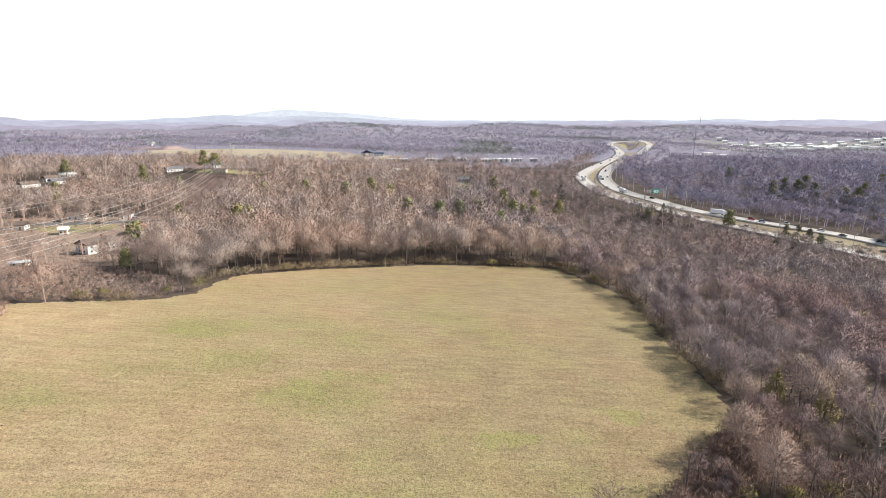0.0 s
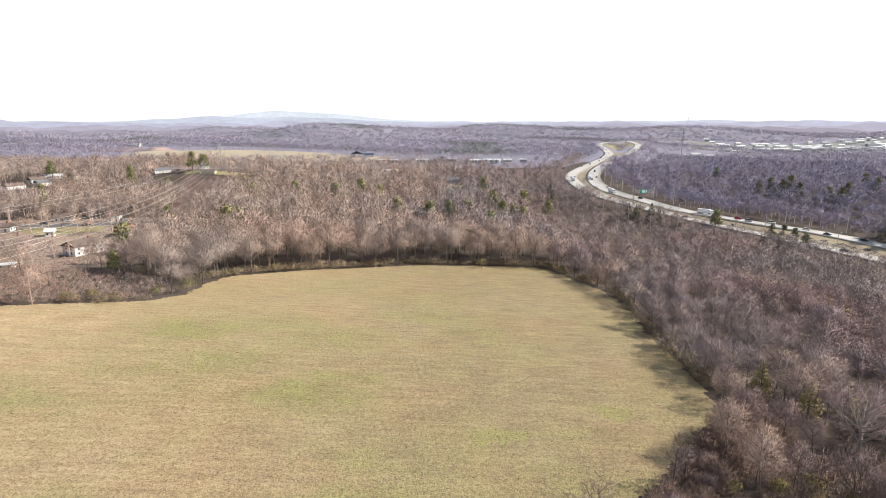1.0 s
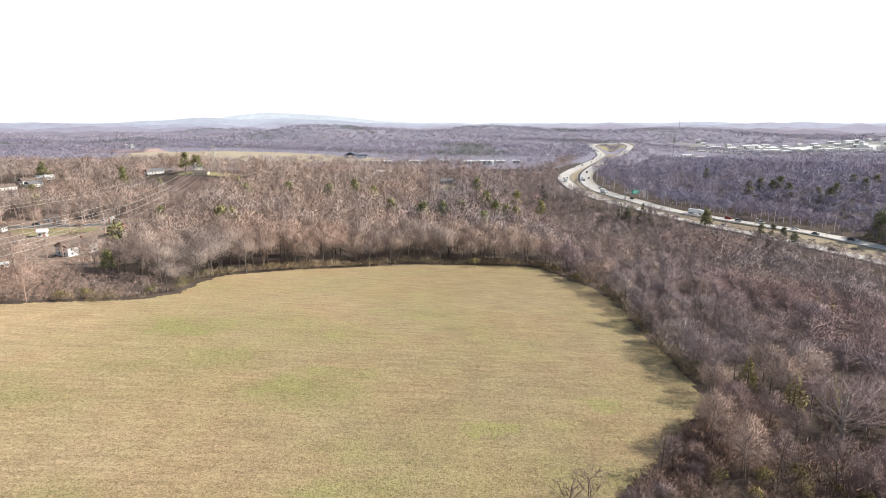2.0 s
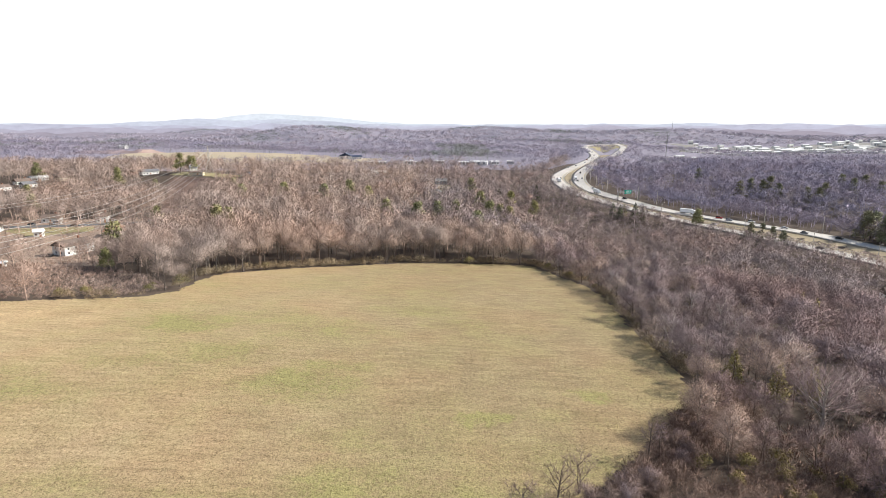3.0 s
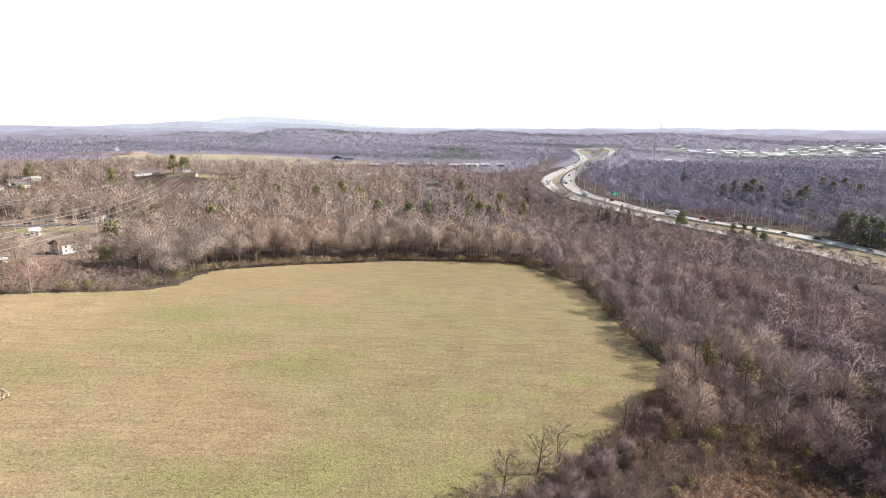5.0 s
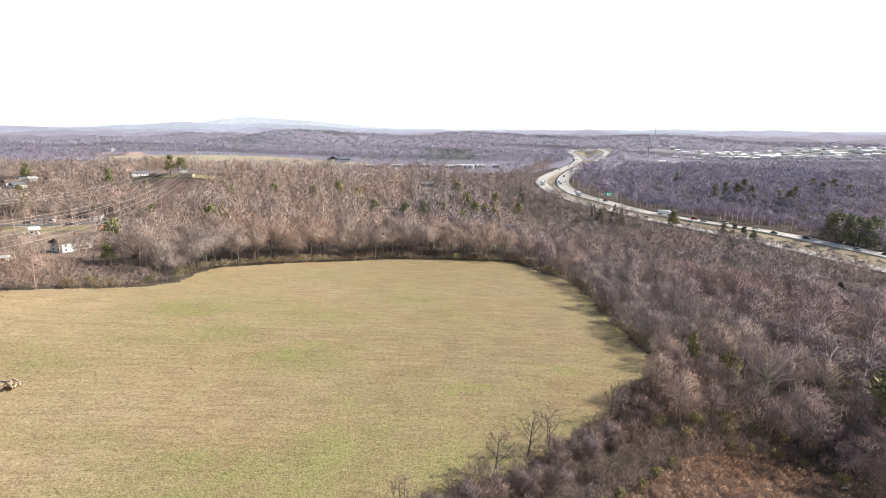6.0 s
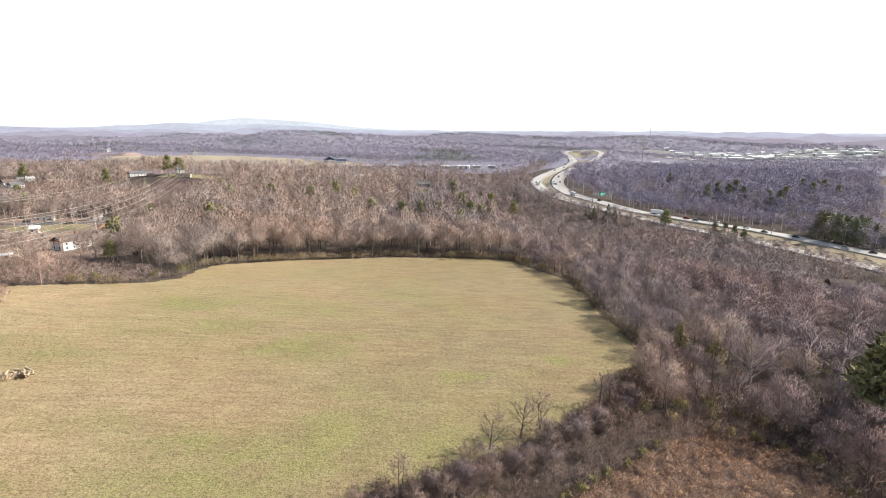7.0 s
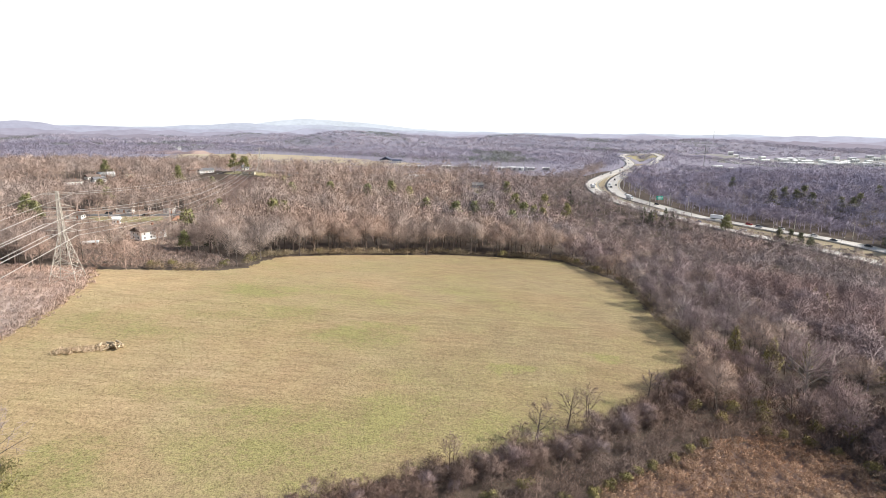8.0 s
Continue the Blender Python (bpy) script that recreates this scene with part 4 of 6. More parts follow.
for some, mat, label in ((~piney & ~slate, HAZED_TWIG, "leafless woods on distant rises, tinted grey-violet for haze"), (~piney & slate, HAZED_RIDGE_TWIG, "leafless woods on the farthest ridges, tinted slate-grey for haze"), (piney, FAR_PINE, "dark pine stands among distant woods")):
    strewn("far_woods", LIGHT_D if mat is HAZED_RIDGE_TWIG else LIGHT_C, far[some, :2], size[some], mat, label, "trees", seed=5, widen=far[some, 2] / (20.0 if mat is HAZED_RIDGE_TWIG else 10.5))

# ---- evergreens, hedge, brush ----
def evergreen(name, form, at, height, mat, label, category="tree", group="", leaves=620, size=None, spread=None, clear=0.36):
    r = np.random.default_rng(int(abs(at[0]) * 31 + abs(at[1]) * 17))
    x, y = at
    spread = spread or height * {"pine": 0.33, "cedar": 0.24, "mound": 0.5}[form]
    shape = {"pine": pine_shape(height, spread, clear), "cedar": cone_shape(height, spread), "mound": mound_shape(height, spread)}[form]
    root = thing(name, (x, y, float(ground_z(x, y))), label, category, group, r.uniform(0, 360))
    stem = [limb([(0, 0, -0.4), (0.01 * height, 0, height * 0.5), (0, 0.02 * height, height * 0.93)], [0.02 * height, 0.014 * height, 0.004 * height], 5)]
    if form == "pine":
        a, u = r.uniform(0, 6.283, 12), r.uniform(0.4, 0.9, 12)
        base = np.c_[0.01 * height * np.ones(12), np.zeros(12), u * height]
        stem.append(spikes(base, base + np.c_[np.cos(a) * spread * 0.8, np.sin(a) * spread * 0.8, 0.08 * height * np.ones(12)], np.full(12, 0.006 * height)))
    if form != "mound":
        soup("trunk", *joined(stem), BARK, root)
    else:
        k = 6
        a = r.uniform(0, 6.283, k)
        tips = np.c_[np.cos(a) * spread * 0.7, np.sin(a) * spread * 0.7, r.uniform(0.5, 0.9, k) * height]
        for tip in tips:
            soup("stem", *spikes(np.zeros((1, 3)), tip[None], np.array([0.04])), BARK, root)
    v, f, n = tufts_crown(r, leaves, shape, size or height * 0.062)
    soup("foliage", v, f, mat, root, normals=n)
    return root


for at, h in (((-23, 356), 13), ((-2, 352), 12), ((11, 354), 12), ((23, 361), 12), ((47, 366), 13), ((54, 362), 12), ((60, 360), 11), ((44, 477), 15), ((45, 408), 13), ((-113, 298), 14),
              ((-104, 289), 12), ((-169, 495), 14), ((-114, 454), 13), ((-79, 442), 12), ((-284, 521), 14), ((-236, 490), 12), ((-135, 235), 15), ((-310, 436), 15), ((-391, 571), 15),
              ((-245, 566), 17), ((-236, 572), 16), ((186, 351), 11), ((95, 70), 17), ((98, 74), 16), ((101, 70), 15), ((-168, 128), 14), ((-176, 138), 15),
              ((-182, 120), 13), ((-266, 376), 13), ((-142, 433), 13), ((-119, 199), 8), ((-258, 288), 14), ((-244, 276), 13), ((-204, 198), 13), ((-214, 206), 12), ((-196, 190), 11), ((-155, 318), 12), ((84, 395), 12), ((72, 430), 13), ((34, 322), 12), ((-62, 470), 13), ((-42, 430), 12), ((-275, 505), 13)):
    tall = max(h * 1.22, float(stand_height(*at)) * 1.03) if at[0] > -150 and at[1] > 200 else h * 1.22
    evergreen("pine_tree", "pine", at, tall, PINE, "tall pine with a ragged green crown among bare trees", group="pines in the woods", leaves=1500)
for at, h in (((212, 332), 8.5), ((216, 326), 9), ((219, 320), 8.5), ((221, 313), 8), ((289, 446), 13), ((300, 453), 14), ((295, 434), 13), ((280, 538), 14), ((287, 460), 13), ((376, 470), 14), ((392, 463), 15), ((388, 440), 14), ((314, 412), 13), ((286, 313), 16),
              ((312, 352), 15), ((274, 454), 13), ((364, 441), 14), ((328, 425), 13), ((310, 420), 12), ((296, 318), 15), ((292, 306), 14), ((304, 330), 15), ((318, 345), 14), ((283, 325), 16), ((290, 335), 15), ((299, 310), 16), ((309, 318), 15), ((301, 342), 16), ((288, 316), 14), ((314, 332), 16), ((322, 322), 15), ((328, 338), 15), ((310, 300), 15)):
    evergreen("pine_tree", "pine", at, h * 1.2, HILL_PINE, "dark pine on the wooded hill beyond the highway", group="pines beyond the highway", spread=h * 0.4, clear=0.12, leaves=1500)
for at, h in (((67, 462), 12), ((102, 472), 12), ((144, 396), 9), ((147, 389), 9), ((157, 386), 10), ((160, 380), 9), ((151, 392), 8), ((138, 178), 8), ((102, 188), 7), ((80, 104), 8), ((75, 113), 7),
              ((136, 168), 8), ((-123, 233), 9), ((122, 114), 7), ((89, 105), 7), ((106, 99), 8)):
    evergreen("cedar_tree", "cedar", at, h * 1.15, CEDAR if h > 8 else SHRUB, "dark green cedar standing among leafless trees", group="cedars in the woods", spread=h * 0.36, leaves=900)
for at, h in (((23, 251), 5.0), ((-82, 178), 5.5), ((-106, 163), 3.5), ((-113, 161), 3.0), ((61, 247), 4.0), ((66, 229), 3.5), ((71, 205), 3.0), ((-66, 221), 3.2), ((-90, 171), 3.4), ((68, 152), 3.0), ((-67, 40.5), 4.4), ((-66, 37.5), 3.6),
              ((-69.5, 41.5), 4.0), ((57, 77), 3.0), ((64, 79), 3.2), ((68, 75), 2.6), ((75, 68), 3.4), ((79, 72), 3.0), ((84, 66), 3.2), ((88, 72), 3.6), ((82, 77), 3.2), ((92, 60), 3.0), ((53, 73), 2.6), ((49, 77), 2.8), ((16, 46), 2.2), ((-8, 38), 2.4), ((24, 50), 2.0), ((27, 52), 2.2), ((30, 54.5), 1.9), ((33, 56), 2.0), ((21, 47.5), 2.2), ((38, 59), 1.7), ((42, 62), 1.8), ((60, 70), 2.2), ((63, 69), 2.0), ((67, 67), 2.4), ((71, 65), 2.2), ((46, 65), 1.8), ((74, 60), 2.4), ((74, 52), 2.2), ((62, 74), 3.4), ((71, 72), 3.0), ((4, 45), 2.6), ((10, 48), 2.4), ((-3, 41), 2.6)):
    evergreen("shrub", "mound", at, h, SHRUB, "olive-green leafy shrub at the meadow's edge", "shrub", "shrubs at the meadow's edge", 760, 0.26)


def lone_tree(at, height, spread, seed, label, mat=BARK, limbs=14, subs=5, twigs=6, fine=0.02, bole=0.3, stems=1, thick=1.2, twig=TWIG):
    r = np.random.default_rng(seed)
    wood, crown = bare_tree(r, height, spread, limbs, subs, twigs, fine, thick=thick, bole=bole, stems=stems)
    root = thing("bare_tree", (*at, float(ground_z(*at)) - 0.1), label, "tree")
    soup("trunk", *wood, mat, root)
    soup("crown", *crown, twig, root)


lone_tree((81, 91), 12, 9.5, 41, "broad old oak with pale spreading leafless limbs", PALE_BARK, 22, 7, 8, 0.026, 0.16, 1, 2.4)
lone_tree((40, 79), 8.4, 3.2, 42, "slender dark leafless tree rising above the hedgerow", BARK, 10, 6, 8, 0.02, 0.45)
lone_tree((43, 81), 7.0, 2.6, 52, "slender dark leafless tree beside another in the hedgerow", BARK, 9, 5, 8, 0.02, 0.45)
lone_tree((25, 70), 8.2, 4.4, 43, "forked leafless tree leaning out of the hedgerow", BARK, 12, 6, 9, 0.02, 0.35, 2, twig=BRAMBLE)
lone_tree((20.5, 67), 8.0, 4.0, 53, "crooked leafless tree with spreading limbs in the hedgerow", BARK, 12, 6, 9, 0.02, 0.35, 1, 1.5, twig=BRAMBLE)
lone_tree((13.5, 61), 8.0, 4.6, 44, "crooked leafless tree draped with vines in the hedgerow", BARK, 13, 6, 9, 0.02, 0.3, 2, twig=BRAMBLE)
lone_tree((9, 57), 6.6, 3.6, 54, "low leafless tree arching over the meadow's edge", BRAMBLE, 12, 6, 9, 0.02, 0.25, 2, twig=BRAMBLE)
lone_tree((-2, 53), 6.0, 3.2, 45, "bushy leafless tree in the hedgerow", BRAMBLE, 14, 6, 9, 0.02, 0.15, 2, twig=BRAMBLE)
lone_tree((54, 91.5), 7.6, 3.4, 55, "slender leafless tree at the meadow's corner", BARK, 11, 6, 8, 0.02, 0.3, 2)
lone_tree((-72, 44.5), 8.5, 6.6, 46, "leafless tree with long bare branches over the meadow", BARK, 12, 5, 6, 0.022, 0.3)
lone_tree((111, 238), 15, 5.5, 47, "pale leafless sycamore above the woods", PALE_BARK, 15, 6, 7, 0.05, 0.35, 1, 1.5)
lone_tree((128, 246), 15, 5.5, 48, "pale leafless sycamore above the woods", PALE_BARK, 15, 6, 7, 0.05, 0.35, 1, 1.5)

# hedgerow trees: thin, many-stemmed
hrng = np.random.default_rng(21)
hedge = curve_through(HEDGE_LINE, 1.0)
HPROTO = []
for k in range(5):
    r = np.random.default_rng(300 + k)
    wood, (cv, cf, cn) = crown_tree(r, 6.0, 2.7, 14, 130, 0.016, 0.1, 1.15, 2 + k % 2)
    root = tagged(new("hedge_tree"), "low leafless hedgerow tree with tangled grey twigs", "tree", "hedgerow trees")
    soup("trunk", *wood, BRAMBLE, root)
    soup("crown", cv, cf, TWIG if k % 2 else BRAMBLE, root, normals=cn)
    HPROTO.append(root)
for i in range(92):
    p = hedge[int(len(hedge) * (i + hrng.uniform(0, 1)) / 92) % len(hedge)] + hrng.normal(0, 1.9, 2)
    s = hrng.uniform(0.5, 0.98) * (0.8 if p[0] < 0 else 1.0)
    made = copy_thing(HPROTO[i % 5], pose(p[0], p[1], float(ground_z(*p)) - 0.1, 0, 0, hrng.uniform(0, 360)) @ Matrix.Diagonal((s, s, s, 1)))
    made.scale = (s, s, s)
for root in HPROTO:
    for o in (*root.children_recursive, root):
        bpy.data.objects.remove(o)


def tuft_proto(seed, height, spread, n, size, up=0.6, slim=0.1):
    r = np.random.default_rng(seed)
    return tufts_crown(r, n, mound_shape(height, spread), size, up, slim)


def scatter_in(polygon, step, seed):
    px, py = zip(*polygon)
    g = grid_points(np.random.default_rng(seed), min(px), max(px), min(py), max(py), step, 0.5)
    return g[inside(g[:, 0], g[:, 1], polygon)]


w = scatter_in(WEED_EDGE, 1.22, 31)
w = w[w[:, 1] > 24]
strewn("tall_weeds", [whole(crown_tree(np.random.default_rng(310 + k), 1.35, 0.85, 10, 15, 0.032, 0.02, 1.1)) for k in range(6)], w, np.random.default_rng(32).uniform(0.65, 1.6, len(w)), WEED,
       "dense tawny dried weeds standing waist-high", "weeds", -0.1, 33)
w = scatter_in(SCRUB_EDGE, 1.5, 34)
rim = curve_through(MEADOW_EDGE[:8], 0.8)
w = np.concatenate([w, rim + np.random.default_rng(51).normal(0, 0.9, rim.shape), rim + np.random.default_rng(52).normal(0, 1.5, rim.shape)])
strewn("scrub_grass", [tuft_proto(320 + k, 0.8, 0.9, 56, 0.6, 0.9, 0.06) for k in range(6)], w, np.random.default_rng(35).uniform(0.6, 1.4, len(w)), SEDGE,
       "tangled pinkish-brown scrub grass round the pylon", "weeds", -0.1, 36)
w = scatter_in(THICKET_EDGE, 1.6, 37)
strewn("thicket", [tuft_proto(330 + k, 1.6, 0.9, 60, 0.8, 1.0, 0.035) for k in range(6)], w, np.random.default_rng(38).uniform(0.5, 1.1, len(w)), SAPLING,
       "reddish-brown thicket of leafless saplings", "brush", -0.1, 39)

w = scatter_in(YARDS, 2.6, 81)
w = w[np.min([np.hypot(w[:, 0] - hx, w[:, 1] - hy) for hx, hy in HOUSE_SITES], 0) > 8]
w = w[away(w[:, 0], w[:, 1], np.array([(-253, 329), (-220, 336), (-190, 346), (-150, 362)], float))[0] > 5]
strewn("rough_grass", [tuft_proto(325 + k, 0.5, 1.0, 30, 0.6, 0.9, 0.05) for k in range(5)], w, np.random.default_rng(82).uniform(0.5, 1.3, len(w)), SEDGE, "rough brown grass between houses", "grass", -0.05, 83)
yt = w[::20]
THIN = [whole(crown_tree(np.random.default_rng(270 + k), 12.0, 3.7, 12, 60, 0.034, 0.3, 1.1)) for k in range(5)]
yt = yt[np.min([np.hypot(yt[:, 0] - hx * 0.97, yt[:, 1] - hy * 0.95) for hx, hy in HOUSE_SITES], 0) > 19]
strewn("yard_trees", THIN, yt, np.random.default_rng(84).uniform(0.5, 1.25, len(yt)), SUNLIT_TWIG, "scattered leafless yard trees between houses", "trees", -0.1, 85)

# undergrowth at the foot of the woods and in the hedge
edge = curve_through(MEADOW_EDGE[18:], 1.3)
er = np.random.default_rng(40)
under = np.concatenate([edge + er.normal(0, 0.9, edge.shape) for _ in range(4)])
outw = under - (0, 150)
under = under + outw / np.linalg.norm(outw, axis=1)[:, None] * er.uniform(0.3, 5.0, len(under))[:, None]
lush = np.array([noise.noise((x * 0.045, y * 0.045, 8.0)) for x, y in under]) + er.normal(0, 0.12, len(under))
under = under[(lush > -0.08) & ((under[:, 0] > -104) | (er.uniform(0, 1, len(under)) < 0.25))]
strewn("edge_brush", [tuft_proto(340 + k, 2.0, 1.3, 130, 0.6, 0.35, 0.045) for k in range(6)], under, er.uniform(0.5, 1.75, len(under)), EDGE_BRUSH, "low olive and brown brush along the foot of the woods", "brush", -0.1, 41)
hb = scatter_in(HEDGE_SKIRT, 1.6, 92)
hb = hb[~inside(hb[:, 0], hb[:, 1], WEED_EDGE)]
hb = np.concatenate([hb, scatter_in([(50, 80), (57, 90), (64, 102), (68, 115), (75, 108), (70, 90), (60, 78)], 1.5, 93), scatter_in([(28, 65), (35, 75.5), (45, 86), (54, 94.5), (58, 91), (46, 78), (36, 68)], 1.4, 94)])
hb = np.concatenate([hb, *[hedge + er.normal(0, 2.0, hedge.shape) for _ in range(4)]])
strewn("hedge_brush", [whole(crown_tree(np.random.default_rng(350 + k), 2.5, 1.7, 11, 20, 0.019, 0.04, 1.1)) for k in range(6)], hb, er.uniform(0.6, 1.4, len(hb)), BRAMBLE, "tangled grey-brown brambles in the hedgerow", "brush", -0.1, 42)

u = np.concatenate([grid_points(np.random.default_rng(46), 50, 150, 72, 215, 4.2, 0.5), grid_points(np.random.default_rng(49), 66, 128, 28, 88, 1.9, 0.5)])
u = u[~open_land(u[:, 0], u[:, 1])]
strewn("understorey", [tuft_proto(355 + k, 2.6, 1.5, 60, 1.0, 0.6, 0.05) for k in range(6)], u, np.random.default_rng(47).uniform(0.5, 1.3, len(u)), BRAMBLE, "dark brambles and saplings under leafless trees", "brush", -0.1, 48)

# straw tufts that break the meadow's surface
g = grid_points(np.random.default_rng(43), -128, 72, 36, 125, 1.0, 0.5)
g = g[inside(g[:, 0], g[:, 1], MEADOW_EDGE)]
strewn("meadow_tufts", [tuft_proto(360 + k, 0.13, 0.3, 6, 0.16, 0.8, 0.2) for k in range(5)], g, np.random.default_rng(44).uniform(0.5, 1.3, len(g)), STRAW,
       "short straw-coloured grass tufts over the meadow", "grass", 0.05, 45)

# ---- power line ----
LINE_TURN = math.degrees(math.atan2(TOWER_FAR[1] - TOWER_NEAR[1], TOWER_FAR[0] - TOWER_NEAR[0])) - 90
ARMS = [(16.2, 4.4), (19.8, 4.6), (23.4, 4.4)]


def pylon(at, label):
    z = float(ground_z(*at))
    root = thing("power_pylon", (*at, z), label, "pylon", "power line", LINE_TURN)
    corner = [(-1, -1), (1, -1), (1, 1), (-1, 1)]

    def half(h):
        return 3.9 + (0.75 - 3.9) * min(h, 15.0) / 15.0 if h < 15 else 0.75 - 0.45 * (h - 15) / 12
    levels = [0, 3.2, 6.2, 9.0, 11.4, 13.4, 15.0, 17.0, 19.0, 21.0, 23.0, 25.0, 27.0, 28.4]
    for sx, sy in corner:
        bm = bmesh.new()
        for a, b in zip(levels, levels[1:]):
            bar(bm, (sx * half(a), sy * half(a), a - (0.3 if a == 0 else 0)), (sx * half(b), sy * half(b), b), 0.11, sides=4)
        part("leg", bm, STEEL, root)
    for k in range(4):
        (ax, ay), (bx, by) = corner[k], corner[(k + 1) % 4]
        bm = bmesh.new()
        for a, b in zip(levels, levels[1:]):
            p, q = half(a), half(b)
            bar(bm, (ax * p, ay * p, a), (bx * q, by * q, b), 0.055, sides=4)
            bar(bm, (bx * p, by * p, a), (ax * q, ay * q, b), 0.055, sides=4)
            bar(bm, (ax * q, ay * q, b), (bx * q, by * q, b), 0.05, sides=4)
        part("bracing", bm, STEEL, root)
    for h, reach in ARMS:
        for s in (-1, 1):
            bm = bmesh.new()
            w = half(h)
            for sy in (-1, 1):
                bar(bm, (s * w, sy * w, h), (s * reach, 0, h + 0.1), 0.06, sides=4)
                bar(bm, (s * w, sy * w, h + 1.2), (s * reach, 0, h + 0.1), 0.05, sides=4)
            bar(bm, (s * (w + reach) / 2, -w / 2, h + 0.05), (s * (w + reach) / 2, w / 2, h + 0.05), 0.04, sides=4)
            arm = part("cross_arm", bm, STEEL, root)
            bm = bmesh.new()
            for i in range(6):
                bar(bm, (s * reach, 0, h - 0.15 - 0.22 * i), (s * reach, 0, h - 0.33 - 0.22 * i), 0.13, 0.05, 8)
            part("insulator", bm, PORCELAIN, arm, "brown ribbed insulator string")
    bm = bmesh.new()
    for s in (-1, 1):
        bar(bm, (0, 0, 27.2), (s * 4.2, 0, 27.6), 0.06, sides=4)
        bar(bm, (0, 0, 28.4), (s * 4.2, 0, 27.6), 0.05, sides=4)
    part("earth_wire_arm", bm, STEEL, root)
    return root


pylon(TOWER_NEAR, "tall galvanised lattice pylon at the meadow's corner")
pylon(TOWER_FAR, "distant lattice pylon on a cleared rise")
pylon(TOWER_BACK, "galvanised lattice pylon carrying the same power line")


def wire(a, b, sag, radius, name="power_wire"):
    n = 40
    u = np.linspace(0, 1, n)[:, None]
    p = np.array(a) * (1 - u) + np.array(b) * u
    p[:, 2] -= (4 * sag * u * (1 - u))[:, 0]
    v, f = limb(p, np.full(n, radius), 3)
    tagged(soup(name, v, f, WIRE), "pale aluminium power wire sagging between pylons", "wire", "power line")


side = Vector((math.cos(radians(LINE_TURN)), math.sin(radians(LINE_TURN)), 0))
for a, b, sag in ((TOWER_NEAR, TOWER_FAR, 13.0), (TOWER_NEAR, TOWER_BACK, 4.5)):
    za, zb = float(ground_z(*a)), float(ground_z(*b))
    for h, reach in ARMS:
        for s in (-1, 1):
            o = side * (s * reach)
            wire((a[0] + o.x, a[1] + o.y, za + h - 1.5), (b[0] + o.x, b[1] + o.y, zb + h - 1.5), sag, 0.06 if b is TOWER_FAR else 0.085)
    for s in (-1, 1):
        o = side * (s * 4.2)
        wire((a[0] + o.x, a[1] + o.y, za + 27.5), (b[0] + o.x, b[1] + o.y, zb + 27.5), sag * 0.75, 0.04)


def utility_pole(at, height=11.0, turn=0.0):
    root = thing("utility_pole", (*at, float(ground_z(*at))), "weathered wooden utility pole with a cross-arm", "pole", "utility poles", turn)
    part("post", bar(bmesh.new(), (0, 0, -0.5), (0, 0, height), 0.17, 0.11, 8), POLE_WOOD, root)
    part("cross_arm", box(bmesh.new(), (2.4, 0.12, 0.14), (0, 0.14, height - 0.6)), POLE_WOOD, root)
    bm = bmesh.new()
    for x in (-1.1, -0.5, 0.5, 1.1):
        bar(bm, (x, 0.14, height - 0.53), (x, 0.14, height - 0.3), 0.05, 0.03, 6)
    part("insulators", bm, PORCELAIN, root)


for at in ((-222, 325), (-172, 290), (-168, 348), (-262, 322), (-240, 205), (-390, 876), (-594, 928), (14, 560)):
    utility_pole(at, 12.0, 20)

# ---- highway furniture ----
def tangent(line, x, y):
    _, i = away([x], [y], line)
    d = line[min(i[0] + 1, len(line) - 1)] - line[max(i[0] - 1, 0)]
    return line[i[0]], d / np.linalg.norm(d)


def beside(line, x, y, offset):
    """A place beside the road, with the road's heading in degrees."""
    p, d = tangent(line, x, y)
    q = p + np.array([d[1], -d[0]]) * offset
    return (float(q[0]), float(q[1]), float(road_z(q[1]))), math.degrees(math.atan2(d[1], d[0]))


def street_lamp(at, turn, height=12.0):
    root = thing("street_lamp", at, "tall galvanised highway lamp with a bent arm", "lamp", "highway lamps", turn)
    part("base", bar(bmesh.new(), (0, 0, -0.6), (0, 0, 0.5), 0.3, 0.25, 8), SHOULDER, root, "concrete footing")
    part("pole", bar(bmesh.new(), (0, 0, 0.4), (0, 0, height - 0.8), 0.2, 0.13, 8), STEEL, root)
    bm = bmesh.new()
    bar(bm, (0, 0, height - 0.85), (0, 0.9, height - 0.1), 0.08, 0.07, 6)
    bar(bm, (0, 0.9, height - 0.1), (0, 2.6, height), 0.07, 0.05, 6)
    part("arm", bm, DULL_STEEL, root)
    head = part("lamp_head", box(bmesh.new(), (0.4, 0.95, 0.22), (0, 3.0, height), 0.06), STEEL, root)
    part("lens", box(bmesh.new(), (0.3, 0.6, 0.06), (0, 3.05, height - 0.14), 0.02), LAMP_GLASS, head)


for x, y in ((163, 545), (163, 511), (166, 480), (178, 437), (187, 415), (245, 364), (265, 335), (285, 305), (300, 262)):
    at, turn = beside(FAR_ROAD, x, y, -9.5)
    street_lamp(at, turn + 180)
for x, y in ((183, 382), (218, 340), (240, 305), (258, 270)):
    at, turn = beside(NEAR_ROAD, x, y, 9.5)
    street_lamp(at, turn)


